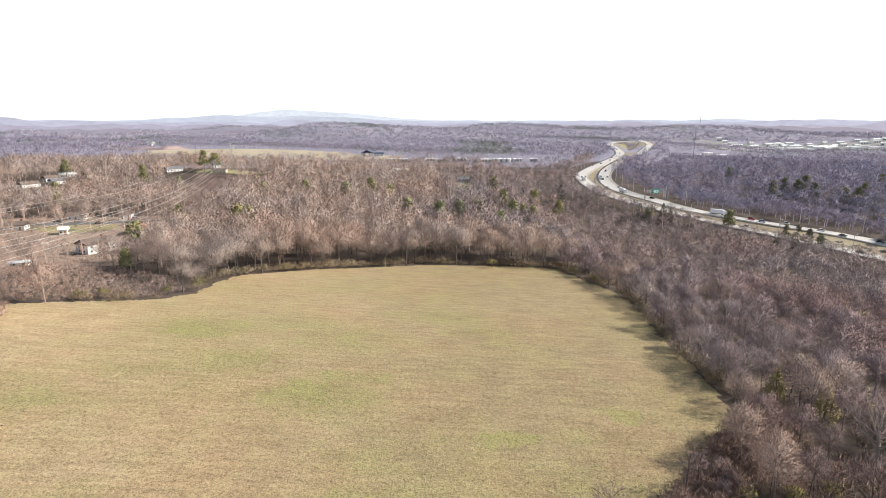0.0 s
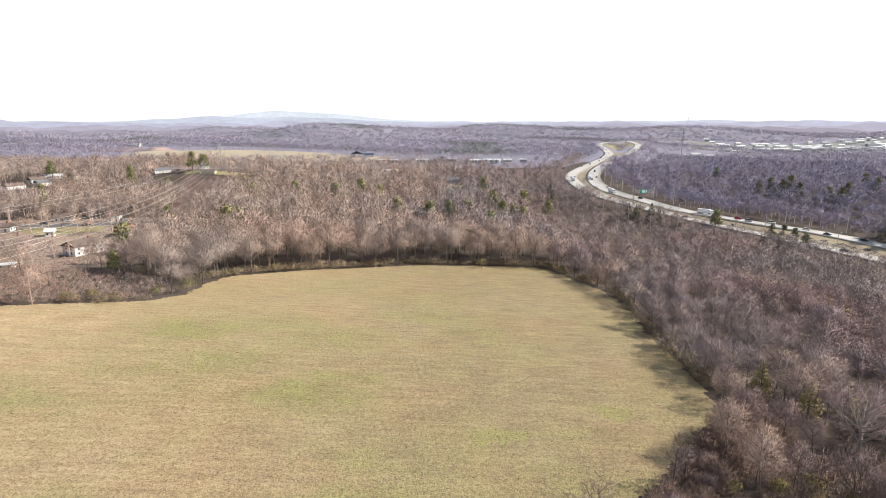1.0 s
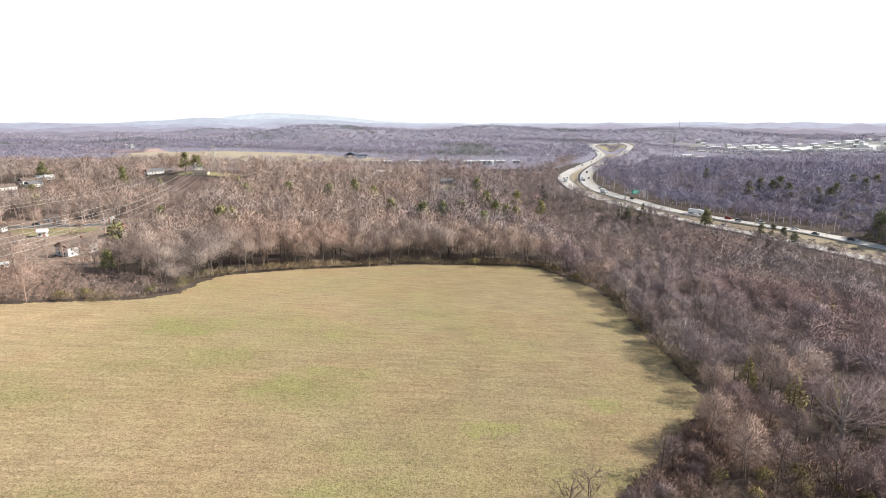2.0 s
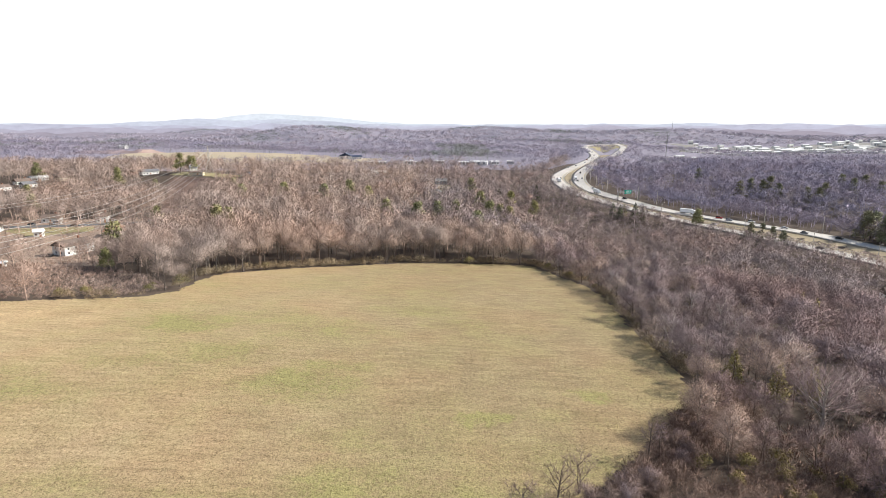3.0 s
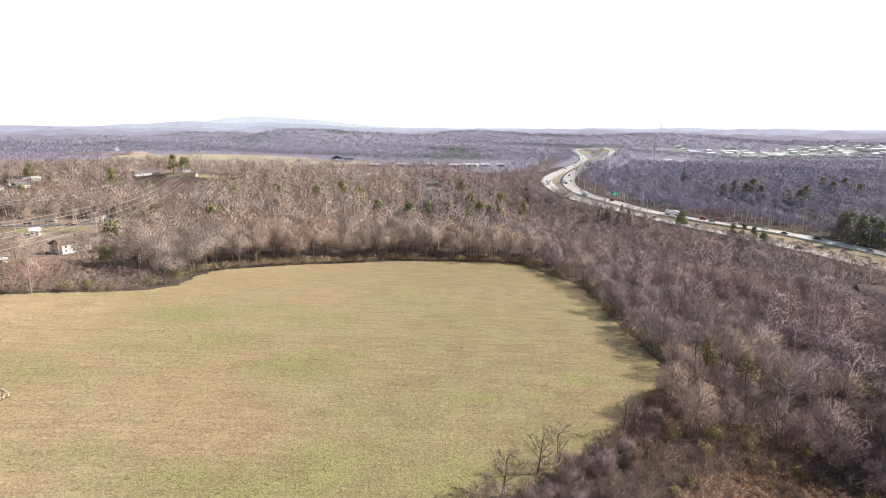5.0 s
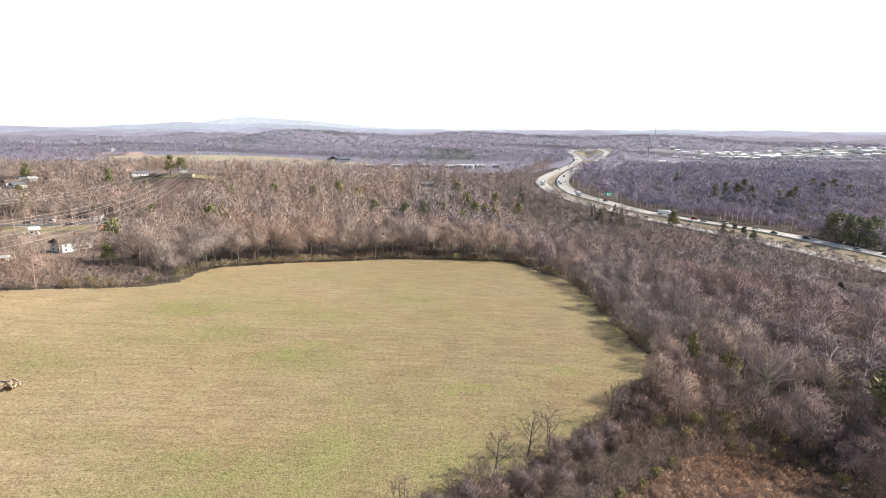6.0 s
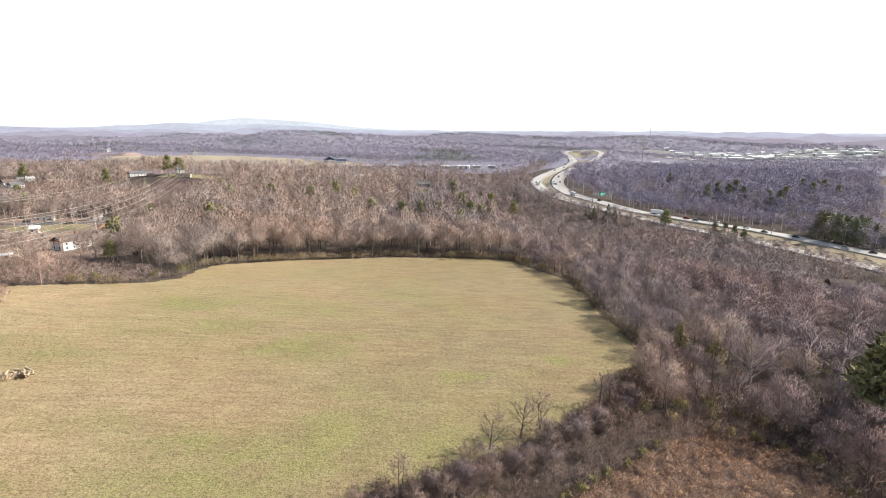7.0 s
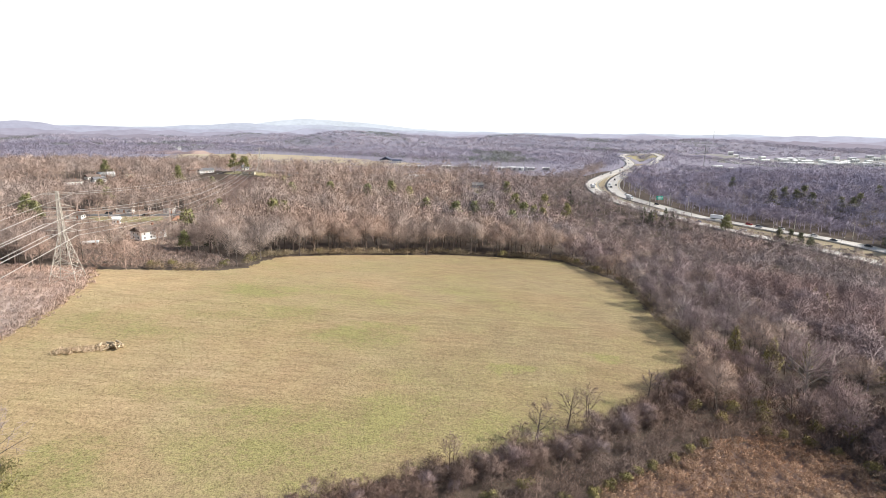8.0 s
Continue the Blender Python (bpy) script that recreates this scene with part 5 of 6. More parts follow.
def guardrail(name, line, offset, start, end):
    root = tagged(new(name), "galvanised steel guardrail on short posts beside the highway", "guardrail")
    t = np.gradient(line, axis=0)
    t /= np.linalg.norm(t, axis=1)[:, None]
    p = (line + np.stack([t[:, 1], -t[:, 0]], 1) * offset)[start:end]
    ribbon("rail", p, 0.12, 0.8, STEEL, root, thick=0.32)
    for q in p[::1]:
        bm = bmesh.new()
        z = float(road_z(q[1]))
        box(bm, (0.14, 0.14, 1.1), (q[0], q[1], z + 0.2))
        part("post", bm, DULL_STEEL, root)


guardrail("guardrail", FAR_ROAD, 8.3, 100, 200)
guardrail("guardrail", NEAR_ROAD, -8.3, 120, 215)

gp, gturn = beside(FAR_ROAD, 176, 436, 0)
gantry = thing("sign_gantry", gp, "steel gantry over the highway with a green direction sign", "road sign", turn=gturn + 90)
for x in (-10.5, 10.5):
    bm = bmesh.new()
    for y in (-0.5, 0.5):
        bar(bm, (x, y, -1.2), (x, y, 8.4), 0.17, sides=8)
    bar(bm, (x, -0.5, 3), (x, 0.5, 5.5), 0.06), bar(bm, (x, 0.5, 0.6), (x, -0.5, 3), 0.06)
    part("post", bm, DULL_STEEL, gantry)
bm = bmesh.new()
for y in (-0.5, 0.5):
    for z in (7.0, 8.2):
        bar(bm, (-10.7, y, z), (10.7, y, z), 0.11, sides=6)
for i in range(14):
    x = -10.5 + 1.5 * i
    for y in (-0.5, 0.5):
        bar(bm, (x, y, 7.0), (x + 1.5, y, 8.2), 0.05, sides=4)
    bar(bm, (x, -0.5, 8.2), (x + 1.5, 0.5, 8.2), 0.04, sides=4)
part("truss", bm, DULL_STEEL, gantry)
for s in (-1, 1):
    panel = part("sign_panel", box(bmesh.new(), (6.0, 0.12, 3.0), (-1.0, 0.78 * s, 7.4), 0.03), SIGN_GREEN, gantry, "green sign panel with pale lettering bars")
    bm = bmesh.new()
    for x, z, wd, ht in ((-1.8, 8.2, 2.6, 0.42), (0.7, 8.2, 1.2, 0.42), (-2.0, 7.4, 3.0, 0.5), (0.9, 7.4, 1.0, 0.5), (-1.0, 6.5, 4.0, 0.35)):
        box(bm, (wd, 0.03, ht), (x, (0.78 + 0.075) * s, z))
    part("lettering_bars", bm, SIGN_WHITE, panel)


# ---- vehicles ----
def wheel_parts(root, places, r):
    for x, y in places:
        wheel = part("wheel", bar(bmesh.new(), (x, y - 0.11, r), (x, y + 0.11, r), r, sides=14), TYRE, root)
        part("rim", bar(bmesh.new(), (x, y - 0.13, r), (x, y + 0.13, r), r * 0.55, sides=10), STEEL, wheel)


def car(at, turn, paint, tall, label):
    root = thing("car", at, label, "car", "cars on the highway", turn)
    h = 1.0 if not tall else 1.2
    bm = prism(bmesh.new(), [(-2.25, 0.35), (2.2, 0.35), (2.28, 0.72), (2.1, h - 0.05), (1.0, h), (-2.1, h), (-2.3, 0.75)], -0.9, 0.9)
    bmesh.ops.bevel(bm, geom=list(bm.edges), offset=0.06, segments=1, affect="EDGES")
    bm.transform(Matrix.Rotation(radians(-90), 4, "Z"))
    part("body", bm, paint, root)
    top = h + (0.55 if not tall else 0.72)
    bm = prism(bmesh.new(), [(-1.75 - 0.3 * tall, h), (1.05, h), (0.35, top), (-1.25 - 0.55 * tall, top)], -0.78, 0.78)
    bm.transform(Matrix.Rotation(radians(-90), 4, "Z"))
    part("window_glass", bm, GLASS_DARK, root)
    part("roof", box(bmesh.new(), (1.7 + 0.5 * tall, 1.5, 0.06), (-0.45 - 0.27 * tall, 0, top + 0.02), 0.02), paint, root)
    wheel_parts(root, [(-1.4, -0.82), (-1.4, 0.82), (1.4, -0.82), (1.4, 0.82)], 0.33)
    for y in (-0.65, 0.65):
        part("headlight", box(bmesh.new(), (0.08, 0.3, 0.14), (2.27, y, 0.74)), LAMP_GLASS, root)


def truck(at, turn, label, length=12.0):
    root = thing("truck", at, label, "truck", "trucks on the highway", turn)
    part("trailer", box(bmesh.new(), (length, 2.5, 2.7), (-length / 2 + 1.5, 0, 2.45), 0.06), SIGN_WHITE, root, "white box trailer")
    bm = prism(bmesh.new(), [(1.8, 0.6), (4.6, 0.6), (4.7, 1.6), (3.9, 2.0), (3.5, 3.0), (1.8, 3.3)], -1.15, 1.15)
    bm.transform(Matrix.Rotation(radians(-90), 4, "Z"))
    bmesh.ops.bevel(bm, geom=list(bm.edges), offset=0.07, segments=1, affect="EDGES")
    part("cab", bm, SIGN_WHITE, root)
    part("windscreen", box(bmesh.new(), (0.06, 1.9, 0.75), (3.74, 0, 2.5), rot=Matrix.Rotation(radians(-22), 4, "Y")), GLASS_DARK, root)
    part("chassis", box(bmesh.new(), (length + 2, 1.0, 0.3), (-length / 2 + 2.5, 0, 0.85)), TYRE, root)
    wheel_parts(root, [(x, y) for x in (3.6, 1.2, -length + 3.2, -length + 4.4) for y in (-1.05, 1.05)], 0.5)


NAMES = ["white", "black", "silver", "red", "dark blue", "grey"]
crng = np.random.default_rng(51)
for line, lane, x, y, p in ((FAR_ROAD, -1.8, 175, 441, 1), (FAR_ROAD, 1.8, 228, 372, 2), (FAR_ROAD, -3.6, 236, 362, 0), (FAR_ROAD, 0, 252, 348, 0), (FAR_ROAD, 3.6, 259, 338, 5), (FAR_ROAD, 0, 268, 324, 1),
                            (FAR_ROAD, 1.8, 165, 560, 5), (FAR_ROAD, -3.6, 171, 580, 2), (FAR_ROAD, 0, 184, 627, 1), (FAR_ROAD, 0, 216, 378, 3), (FAR_ROAD, 3.6, 283, 297, 2), (FAR_ROAD, 0, 289, 284, 1), (FAR_ROAD, -3.6, 160, 505, 0),
                            (NEAR_ROAD, 0, 147, 573, 0), (NEAR_ROAD, -3.6, 145, 582, 1), (NEAR_ROAD, 3.6, 187, 679, 0), (NEAR_ROAD, 0, 200, 704, 2), (NEAR_ROAD, -1.8, 224, 745, 0), (NEAR_ROAD, 3.6, 237, 780, 3),
                            (NEAR_ROAD, 0, 183, 382, 4), (NEAR_ROAD, -3.6, 202, 358, 0), (NEAR_ROAD, 3.6, 230, 320, 0), (NEAR_ROAD, 0, 240, 305, 5), (NEAR_ROAD, 0, 258, 266, 0), (FAR_ROAD, 0, 320, 889, 0), (NEAR_ROAD, 0, 290, 930, 2)):
    at, turn = beside(line, x, y, lane)
    tall = int(crng.integers(0, 2))
    car((at[0], at[1], at[2] + 0.035), turn + (180 if line is NEAR_ROAD else 0), CAR_PAINTS[p], tall, f"{NAMES[p]} {'sport utility vehicle' if tall else 'saloon car'} on the pale concrete highway")
for line, lane, x, y, n in ((FAR_ROAD, 3.6, 163, 474, 6.5), (FAR_ROAD, 0.0, 203, 390, 8.5), (NEAR_ROAD, 0, 146, 556, 8), (FAR_ROAD, 3.6, 170, 566, 9)):
    at, turn = beside(line, x, y, lane)
    truck((at[0], at[1], at[2] + 0.035), turn + (180 if line is NEAR_ROAD else 0), "white box truck on the pale concrete highway", n)


# ---- houses ----
def window(root, x, y, z, w, h, along):
    """A framed window on a wall that runs along x (or y)."""
    size = (w, 0.1, h) if along == "x" else (0.1, w, h)
    frame_ = part("window", box(bmesh.new(), tuple(s + (0.16 if s > 0.1 else 0.02) for s in size), (x, y, z)), SIGN_WHITE, root)
    part("pane", box(bmesh.new(), tuple(s + (0.0 if s > 0.1 else 0.06) for s in size), (x, y, z)), GLASS_DARK, frame_)


def house(at, turn, w, d, h, rise, wall, roof, label, name="house", chimney=True, category="house", hip=0.0, group="houses", wings=True):
    x, y = at
    rad = max(w, d) / 2
    zs = [float(ground_z(x + rad * math.cos(a), y + rad * math.sin(a))) for a in (0, 1.57, 3.14, 4.71)]
    z = sum(zs) / 4 + 0.15
    root = thing(name, (x, y, z), label, category, group, turn)
    part("foundation", box(bmesh.new(), (w - 0.1, d - 0.1, 3.2), (0, 0, -1.55)), SHOULDER, root)
    part("wall", box(bmesh.new(), (w, d, h), (0, 0, h / 2)), wall, root)
    bm = bmesh.new()
    o, t = 0.55, 0.22
    e, k = w / 2 + o, w / 2 + o - hip
    pts = {}
    for key, (px, py, pz) in {"a": (-e, -d / 2 - o, h - 0.15), "b": (e, -d / 2 - o, h - 0.15), "c": (e, d / 2 + o, h - 0.15), "d": (-e, d / 2 + o, h - 0.15), "r": (-k, 0, h + rise), "s": (k, 0, h + rise)}.items():
        pts[key] = (bm.verts.new((px, py, pz)), bm.verts.new((px, py, pz + t)))
    for keys in ("absr", "cdrs", "dar", "bcs"):
        bm.faces.new([pts[c][1] for c in keys])
        bm.faces.new([pts[c][0] for c in keys[::-1]])
    for p, q in ("ab", "bc", "cd", "da"):
        bm.faces.new((pts[p][0], pts[q][0], pts[q][1], pts[p][1]))
    bmesh.ops.recalc_face_normals(bm, faces=bm.faces)
    part("roof", bm, roof, root)
    if not hip:
        bm = bmesh.new()
        prism(bm, [(-d / 2, h - 0.01), (d / 2, h - 0.01), (0, h + rise - 0.12)], -w / 2 + 0.05, w / 2 - 0.05)
        part("gable", bm, wall, root)
    rows = [1.5] if h < 4 else [1.45, h - 1.2]
    n = max(2, int(w / 3.2))
    for zz in rows:
        for i in range(n):
            xx = -w / 2 + w * (i + 0.5) / n
            if zz < 2 and i == n // 2:
                continue
            for yy in (-d / 2, d / 2):
                window(root, xx, yy, zz, 0.85, 1.0, "x")
        for xx in (-w / 2, w / 2):
            window(root, xx, -d / 5, zz, 1.0, 1.1, "y")
            window(root, xx, d / 5, zz, 1.0, 1.1, "y")
    door = part("door", box(bmesh.new(), (1.0, 0.14, 2.05), (w * (n // 2 + 0.5) / n - w / 2, -d / 2, 1.03)), ROOF_RED, root)
    part("door_handle", box(bmesh.new(), (0.06, 0.08, 0.16), (w * (n // 2 + 0.5) / n - w / 2 + 0.38, -d / 2 - 0.1, 1.0)), STEEL, door)
    if chimney:
        part("chimney", box(bmesh.new(), (0.9, 0.7, rise + 1.6), (w * 0.22, 0.6, h + rise / 2 + 0.5), 0.04), BRICK_WALL, root)
    return root


house((-179, 276), 62, 15, 10.5, 4.8, 2.3, WHITE_WALL, ROOF_BROWN, "two-level white house with a brown shingle roof in a clearing")
house((-216, 306), 20, 4.2, 3.4, 2.9, 1.4, WHITE_WALL, ROOF_WHITE, "small white gabled outbuilding beside a lawn", "outbuilding", False, "outbuilding")
house((-177, 312), 25, 11, 8, 2.9, 2.2, CREAM_WALL, ROOF_RED, "low house with a reddish shingle roof beyond bare trees", hip=3.0)
house((-206, 352), 15, 7, 6, 4.0, 2.0, WHITE_WALL, ROOF_BROWN, "small white house behind bare trees")
house((-247, 313), 12, 9, 6.5, 2.8, 1.8, WHITE_WALL, ROOF_BROWN, "small white house at a yard's edge")
house((-238, 352), 15, 10, 7, 3.0, 2.0, WHITE_WALL, ROOF_BROWN, "white house along a residential street")
house((-165, 333), 30, 5, 4, 3.0, 1.5, WHITE_WALL, ROOF_GREY, "small white shed among bare trees", "shed", False, "shed")
house((-394, 552), 58, 13, 8, 3.0, 2.2, WHITE_WALL, ROOF_BROWN, "low white house on a wooded rise")
house((-376, 534), 62, 12, 8, 3.2, 2.2, WHITE_WALL, ROOF_GREY, "white house with a grey roof on a wooded rise")
house((-392, 518), 66, 16, 9, 3.4, 2.2, WHITE_WALL, ROOF_BROWN, "long white house on a wooded rise")
house((-395, 577), 55, 16, 8, 3.0, 2.0, WHITE_WALL, ROOF_WHITE, "low pale house on a wooded rise")
house((-365, 570), 60, 12, 8, 3.4, 2.2, CREAM_WALL, ROOF_BROWN, "cream house among bare trees")
house((-300, 590), 50, 13, 8, 3.0, 2.2, BRICK_WALL, ROOF_BROWN, "low brick house among bare trees")
house((-278, 568), 48, 16, 8, 3.0, 2.2, WHITE_WALL, ROOF_GREY, "long white house with a grey roof among bare trees")
house((-229, 566), 6, 13, 8, 3.0, 1.2, CREAM_WALL, ROOF_BROWN, "long cream building on the power-line rise", "long_house", False)
house((-242, 590), 30, 7, 7, 4.8, 2.8, WHITE_WALL, ROOF_GREY, "white gabled house on the rise")
house((-205, 650), 10, 12, 8, 3.0, 2.2, WHITE_WALL, ROOF_GREY, "white house among distant bare trees")
house((-119, 622), 8, 13, 8, 3.0, 2.2, WHITE_WALL, ROOF_BROWN, "low white house among distant bare trees")
house((22, 612), 12, 13, 8, 3.2, 2.4, GREY_WALL, ROOF_GREY, "grey house at the end of a drive")
house((33, 530), 75, 10, 8, 3.6, 3.2, GREY_WALL, ROOF_GREY, "blue-grey house with a steep roof beside a drive")
house((-36, 680), 8, 22, 10, 3.6, 1.6, WHITE_WALL, ROOF_BROWN, "long low pale building among bare trees", "long_house", False)
house((-62, 672), 8, 26, 10, 3.4, 1.6, CREAM_WALL, ROOF_GREY, "long low cream building among bare trees", "long_house", False)
house((-55, 705), 8, 20, 10, 3.6, 1.6, WHITE_WALL, ROOF_WHITE, "long low white building among bare trees", "long_house", False)
house((211, 218), -18, 10, 8, 5.4, 2.6, WHITE_WALL, ROOF_BROWN, "two-storey white house in woods above the highway")
house((222, 211), -18, 7, 6, 3.0, 2.0, WHITE_WALL, ROOF_BROWN, "white garage beside a two-storey house", "garage", False, "garage")
house((-171, 214), 25, 6, 2.6, 1.9, 0.5, WHITE_WALL, ROOF_WHITE, "long low white shed behind a thicket", "shed", False, "shed")
house((-100, 330), 10, 14, 8, 2.8, 2.0, CREAM_WALL, ROOF_BROWN, "low tan house behind tall bare trees")
house((-60, 322), 6, 12, 7, 2.8, 2.0, CREAM_WALL, ROOF_GREY, "low pale house behind tall bare trees")
house((-114, 842), 86, 15, 18, 4.5, 4.5, WHITE_WALL, ROOF_BLUE, "large white hall with a dark blue gabled roof beside a hayfield", "meeting_hall", False, "hall")
house((-97, 840), 0, 14, 10, 3.5, 2.0, WHITE_WALL, ROOF_BLUE, "white hall wing with a dark blue roof", "meeting_hall", False, "hall")

wrng = np.random.default_rng(61)


def warehouse(at, turn, w, d, h, label):
    root = thing("warehouse", (*at, float(ground_z(*at)) + 0.2), label, "warehouse", "commercial buildings", turn)
    part("wall", box(bmesh.new(), (w, d, h + 2), (0, 0, h / 2 - 1)), WHITE_WALL, root)
    part("roof", prism(bmesh.new(), [(-d / 2 - 0.4, h), (d / 2 + 0.4, h), (0, h + 1.2)], -w / 2 - 0.4, w / 2 + 0.4), ROOF_WHITE, root)
    for i in range(3):
        part("loading_door", box(bmesh.new(), (3.2, 0.2, 3.4), (w * (i - 1) / 3.2, -d / 2, 1.8)), DULL_STEEL, root)


for x, y, w in ((-72, 770, 14), (-56, 768, 15), (-18, 772, 13), (-3, 766, 10), (26, 774, 14), (60, 768, 15), (82, 772, 24), (104, 775, 12), (128, 780, 10),
                (402, 962, 18), (425, 975, 16), (440, 960, 20), (455, 972, 18), (470, 985, 16), (485, 965, 16), (700, 1240, 30), (745, 1260, 26), (780, 1235, 40), (815, 1290, 26), (850, 1240, 50), (890, 1300, 36), (905, 1230, 30),
                (950, 1260, 44), (985, 1310, 60), (1000, 1225, 30), (1040, 1280, 44), (1075, 1230, 36), (1090, 1330, 50), (1130, 1270, 40), (1170, 1320, 56), (1210, 1260, 40), (1270, 1310, 60), (1330, 1290, 50), (1400, 1330, 60),
                (-640, 1215, 18)):
    warehouse((x, y), wrng.uniform(-15, 15), w, w * wrng.uniform(0.4, 0.7), wrng.uniform(3, 4) if y < 900 else wrng.uniform(4, 7), "pale commercial building with a white roof beyond the woods")

srng = np.random.default_rng(62)
sites = grid_points(srng, 590, 1580, 1170, 1435, 42)
for x, y in sites[inside(sites[:, 0], sites[:, 1], FAR_FIELDS[2])]:
    w = srng.uniform(8, 24)
    warehouse((x, y), srng.uniform(-20, 20), w, w * srng.uniform(0.4, 0.8), srng.uniform(4, 8), "pale commercial building with a white roof beyond the woods")


def mast(at, height, label, r=0.5):
    root = thing("radio_mast", (*at, float(ground_z(*at))), label, "mast")
    bm = bmesh.new()
    for i in range(3):
        a = 2.094 * i
        bar(bm, (r * math.cos(a), r * math.sin(a), -1), (r * 0.6 * math.cos(a), r * 0.6 * math.sin(a), height), 0.16, sides=5)
    part("legs", bm, DULL_STEEL, root)
    bm = bmesh.new()
    for k in range(int(height / 2)):
        for i in range(3):
            a, b = 2.094 * i, 2.094 * (i + 1)
            bar(bm, (r * 0.9 * math.cos(a), r * 0.9 * math.sin(a), 2 * k), (r * 0.9 * math.cos(b), r * 0.9 * math.sin(b), 2 * k + 2), 0.06, sides=3)
    part("bracing", bm, DULL_STEEL, root)


mast((452, 1000), 46, "slim pale radio mast above the woods")
mast((930, 2030), 62, "slim radio mast on a distant ridge", 0.8)

# ---- street, drive, yard ----
def ground_ribbon(name, pts, width, mat, label):
    tagged(ribbon(name, curve_through(pts, 3), width, 0.25, mat, zf=ground_z, thick=0.5), label, "road", kind="structure")


ground_ribbon("street", [(-330, 318), (-253, 329), (-220, 336), (-190, 346), (-150, 362), (-120, 385)], 7, ASPHALT, "grey asphalt residential street")
ground_ribbon("drive", [(10, 480), (15, 500), (19, 530), (14, 560), (18, 592)], 5.5, ASPHALT, "grey asphalt drive between lawns")
ground_ribbon("yard_track", [(-205, 262), (-185, 264), (-165, 270), (-150, 282)], 4, EARTH, "bare earth track below a white house")
ground_ribbon("house_drive", [(238, 165), (232, 190), (226, 206), (214, 228)], 5, SHOULDER, "pale drive to a white house")
patch("lawn", [(-240, 314), (-222, 305), (-196, 320), (-200, 334), (-226, 328), (-244, 324)], 2, 0.15, VERGE, "yellow-green lawn beside a residential street", 2)
patch("lawn", [(2, 480), (34, 480), (36, 590), (2, 600)], 3, 0.12, VERGE, "yellow-green lawn along a drive", 3)
patch("lawn", [(218, 170), (248, 170), (244, 206), (222, 204)], 3, 0.12, VERGE, "yellow-green lawn beside a drive", 3)
patch("lawn", [(-255, 560), (-195, 566), (-190, 600), (-250, 590)], 3, 0.15, VERGE, "pale lawn on the power-line rise", 3)
for x, y, turn, p in ((-228, 341, 20, 0), (-213, 334, 24, 1), (-200, 352, 30, 2), (208, 229, 60, 0), (204, 226, 20, 2), (216, 204, 70, 3), (-187, 268, 40, 5), (-240, 336, 14, 5)):
    car((x, y, float(ground_z(x, y)) + 0.28), turn, CAR_PAINTS[p], int(p % 2 == 0), f"{NAMES[p]} car parked near a house")

# ---- log pile in the meadow ----
prng = np.random.default_rng(71)
pile = thing("log_pile", (-80.5, 86.5, float(ground_z(-80.5, 86.5)) + 0.09), "heap of bleached logs and stumps in the meadow", "log pile")
for i in range(24):
    a = prng.uniform(0, 6.283)
    c = np.array([prng.normal(0, 1.6), prng.normal(0, 0.9), 0.3 + 0.35 * prng.integers(0, 3)])
    d = np.array([math.cos(a), math.sin(a), prng.uniform(-0.15, 0.15)]) * prng.uniform(0.7, 1.6)
    part("log", bar(bmesh.new(), c - d, c + d, prng.uniform(0.16, 0.3), prng.uniform(0.12, 0.25), 8), DEADWOOD, pile)
for dx, dy in ((-5.5, -2.6), (-8.0, -4.2), (-3.8, -3.0)):
    lx, ly = -80.5 + dx, 86.5 + dy
    logs = thing("fallen_log", (lx, ly, float(ground_z(lx, ly)) + 0.3), "bleached fallen log lying in dry grass", "log")
    part("stem", bar(bmesh.new(), (-1.3, -0.3, 0), (1.3, 0.4, 0.05), 0.22, 0.15, 8), DEADWOOD, logs)
    part("branch", bar(bmesh.new(), (0.3, 0.1, 0), (0.8, 0.9, 0.4), 0.1, 0.05, 6), DEADWOOD, logs)
g = np.array([(-81.0, 86.0)]) + np.random.default_rng(72).uniform(0, 1, (260, 1)) * np.array([(-8.5, -4.6)]) + np.random.default_rng(73).normal(0, 0.7, (260, 2))
strewn("rank_grass", [tuft_proto(370 + k, 0.55, 0.6, 44, 0.5, 1.0, 0.06) for k in range(4)], g, np.random.default_rng(74).uniform(0.5, 1.1, len(g)), DRY_GRASS, "tall pale dead grass round fallen logs", "grass", 0.05, 75)

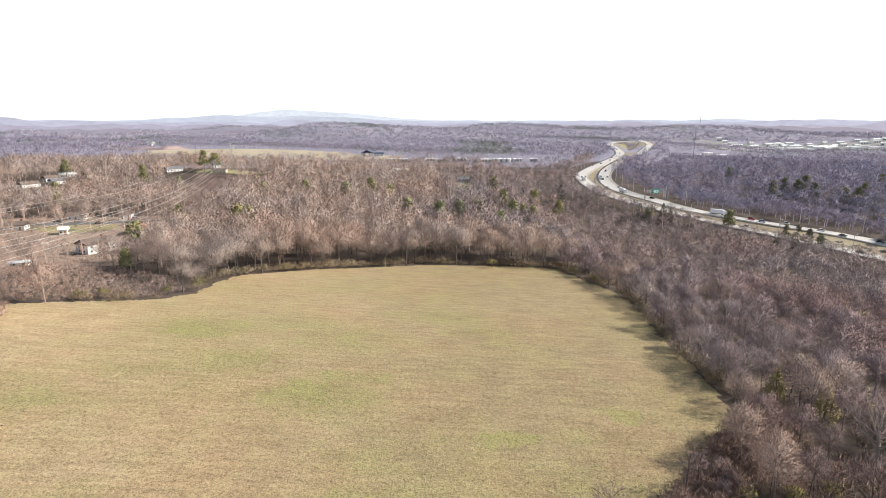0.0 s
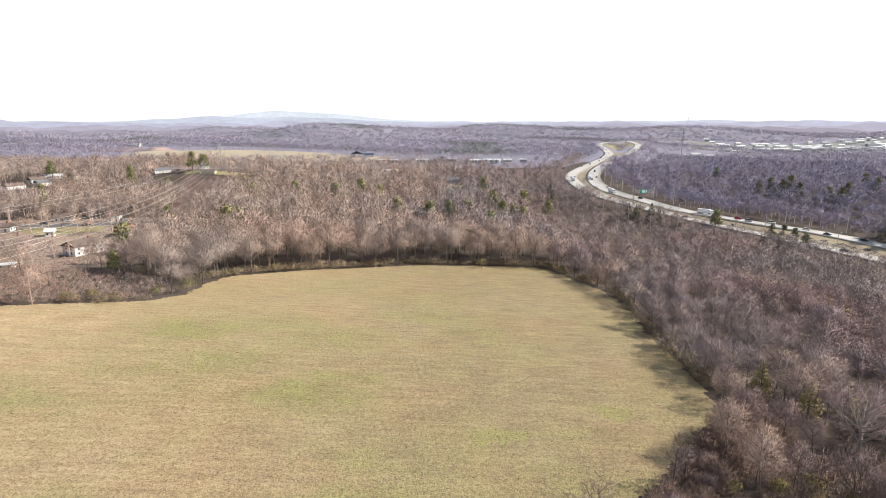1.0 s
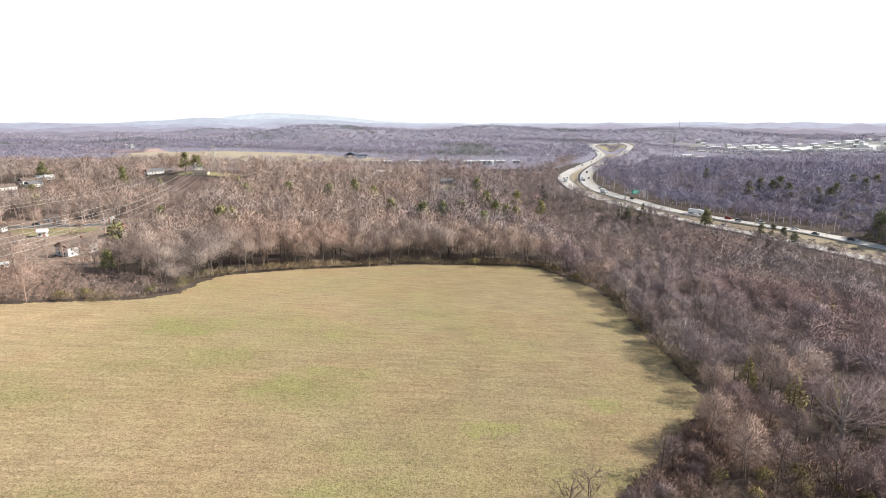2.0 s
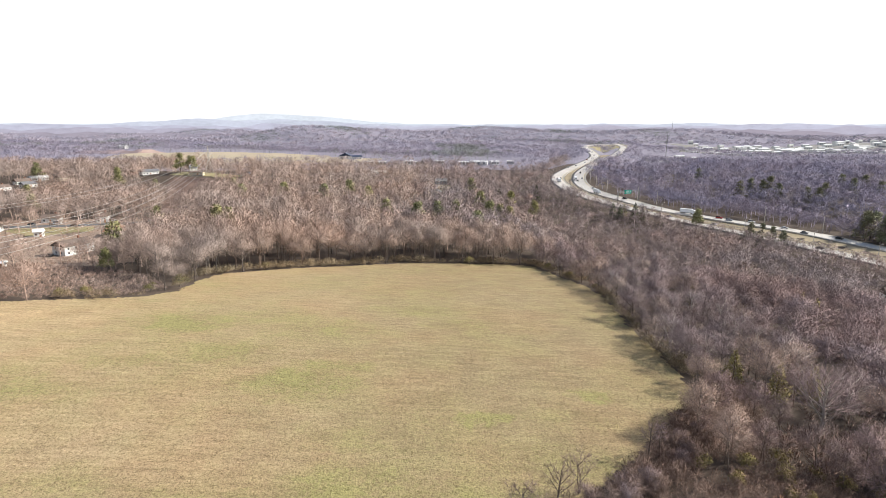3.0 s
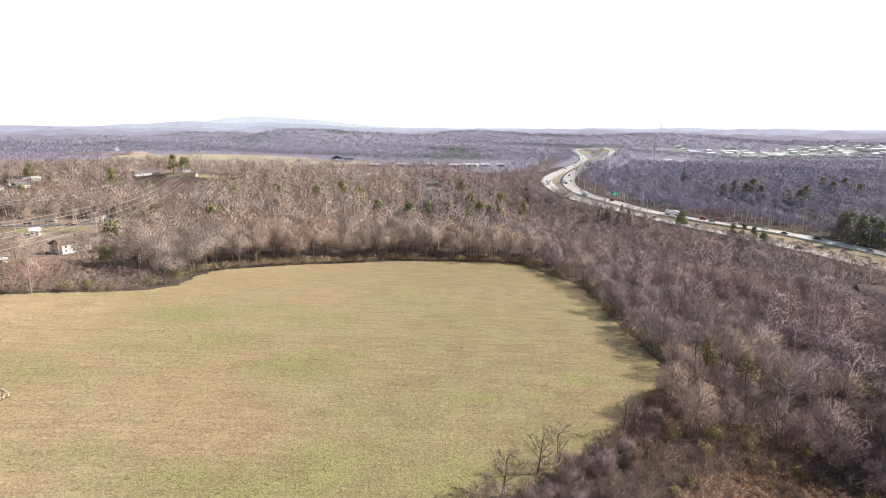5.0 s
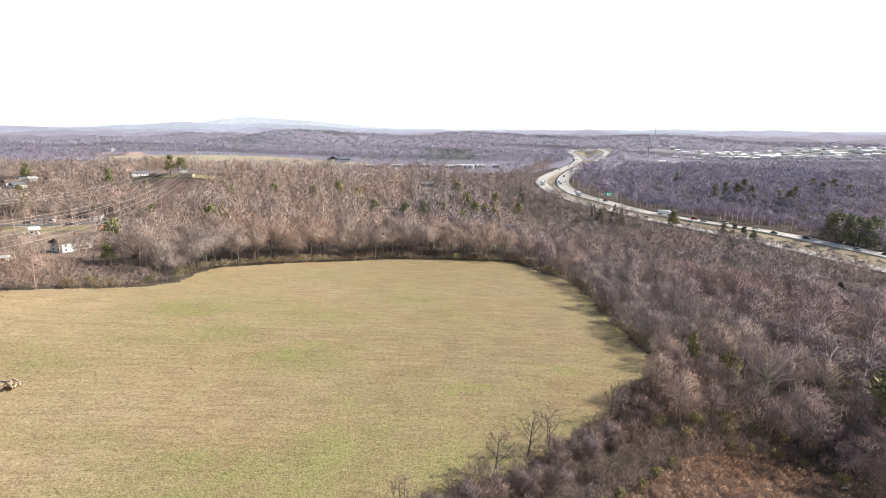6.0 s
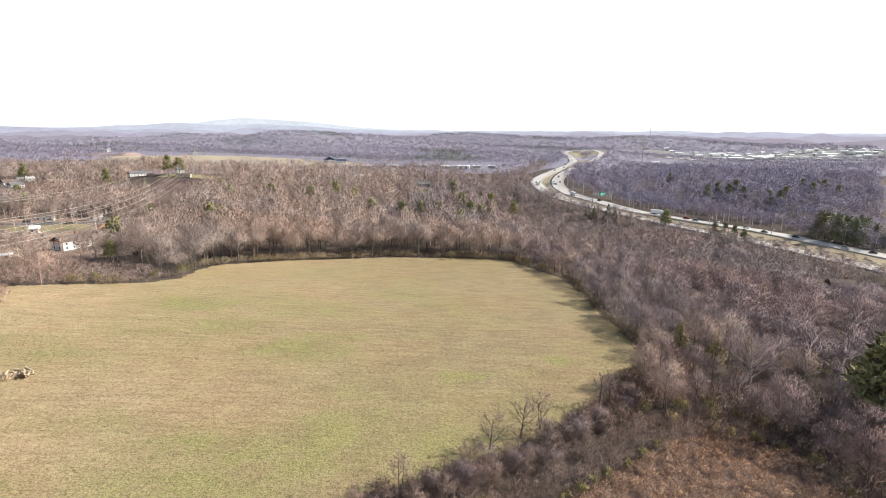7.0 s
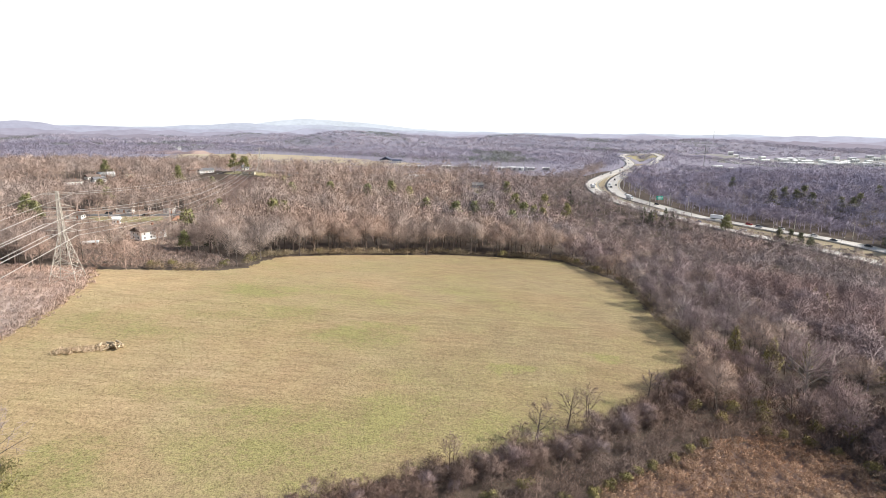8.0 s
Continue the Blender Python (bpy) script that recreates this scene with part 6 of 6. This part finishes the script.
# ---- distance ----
def haze_glow(name, colour):
    """Far hills, self-lit in the colour of haze: woods and paler fields in low, drawn-out patches."""
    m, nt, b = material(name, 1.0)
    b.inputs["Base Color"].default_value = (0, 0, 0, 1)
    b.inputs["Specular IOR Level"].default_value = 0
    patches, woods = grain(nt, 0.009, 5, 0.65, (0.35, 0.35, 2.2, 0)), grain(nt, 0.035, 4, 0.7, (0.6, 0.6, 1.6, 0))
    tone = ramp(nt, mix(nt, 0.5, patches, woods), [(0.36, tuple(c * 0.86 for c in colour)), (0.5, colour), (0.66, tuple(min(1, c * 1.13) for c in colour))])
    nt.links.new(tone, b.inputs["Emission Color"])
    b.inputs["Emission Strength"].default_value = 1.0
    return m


def far_range(name, radius, base, bumps, mat, label, rough, seed):
    """A chain of far hills, as a bent sheet with thickness."""
    az = np.radians(np.arange(-62, 62.1, 0.25))
    z = np.full(len(az), float(base))
    for c, h, wd in bumps:
        z += h * np.exp(-((np.degrees(az) - c) / wd) ** 2)
    z += np.array([noise.fractal((a * 14, seed, 0), 1.0, 2.0, 4) for a in az]) * rough
    v, n = [], len(az)
    for r, zz in ((radius, np.full(n, -60.0)), (radius, z), (radius + 120, z - 25), (radius + 120, np.full(n, -60.0))):
        v.append(np.c_[np.sin(az) * r, np.cos(az) * r, zz])
    f = [(k * n + i, k * n + i + 1, (k + 1) * n + i + 1, (k + 1) * n + i) for k in range(3) for i in range(n - 1)]
    tagged(soup(name, np.concatenate(v), f, mat), label, "hills", kind="structure")


# each farther range glows paler and bluer, with the haze in its colour
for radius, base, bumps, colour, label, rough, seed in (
        (2300, 26, [(-40, 6, 12), (30, 14, 12), (10, 4, 6)], (0.296, 0.268, 0.32), "wooded ridge in the distance, glowing mauve-grey for haze", 16, 9.0),
        (2850, 40, [(-30, 5, 9), (22, 10, 9), (42, 8, 6)], (0.352, 0.335, 0.408), "wooded ridge in the distance, glowing slate-violet for haze", 15, 5.0),
        (3550, 54, [(-39, 22, 3.5), (-31, 12, 3), (-14, 8, 6), (16, 8, 6), (33, 12, 6)], (0.408, 0.408, 0.50), "far hills glowing blue-grey for haze", 15, 3.0),
        (4250, 66, [(-21, 34, 5), (-12, 28, 6), (-44, 12, 5), (24, 8, 6)], (0.459, 0.484, 0.568), "far hills glowing pale blue for haze", 12, 7.0),
        (4700, 70, [(-16, 74, 5), (-9, 44, 5)], (0.55, 0.59, 0.65), "mountains on the horizon, glowing palest blue for haze", 8, 1.0)):
    far_range("backdrop", radius, base, bumps, haze_glow(f"distance_{radius}", colour), label, rough, seed)
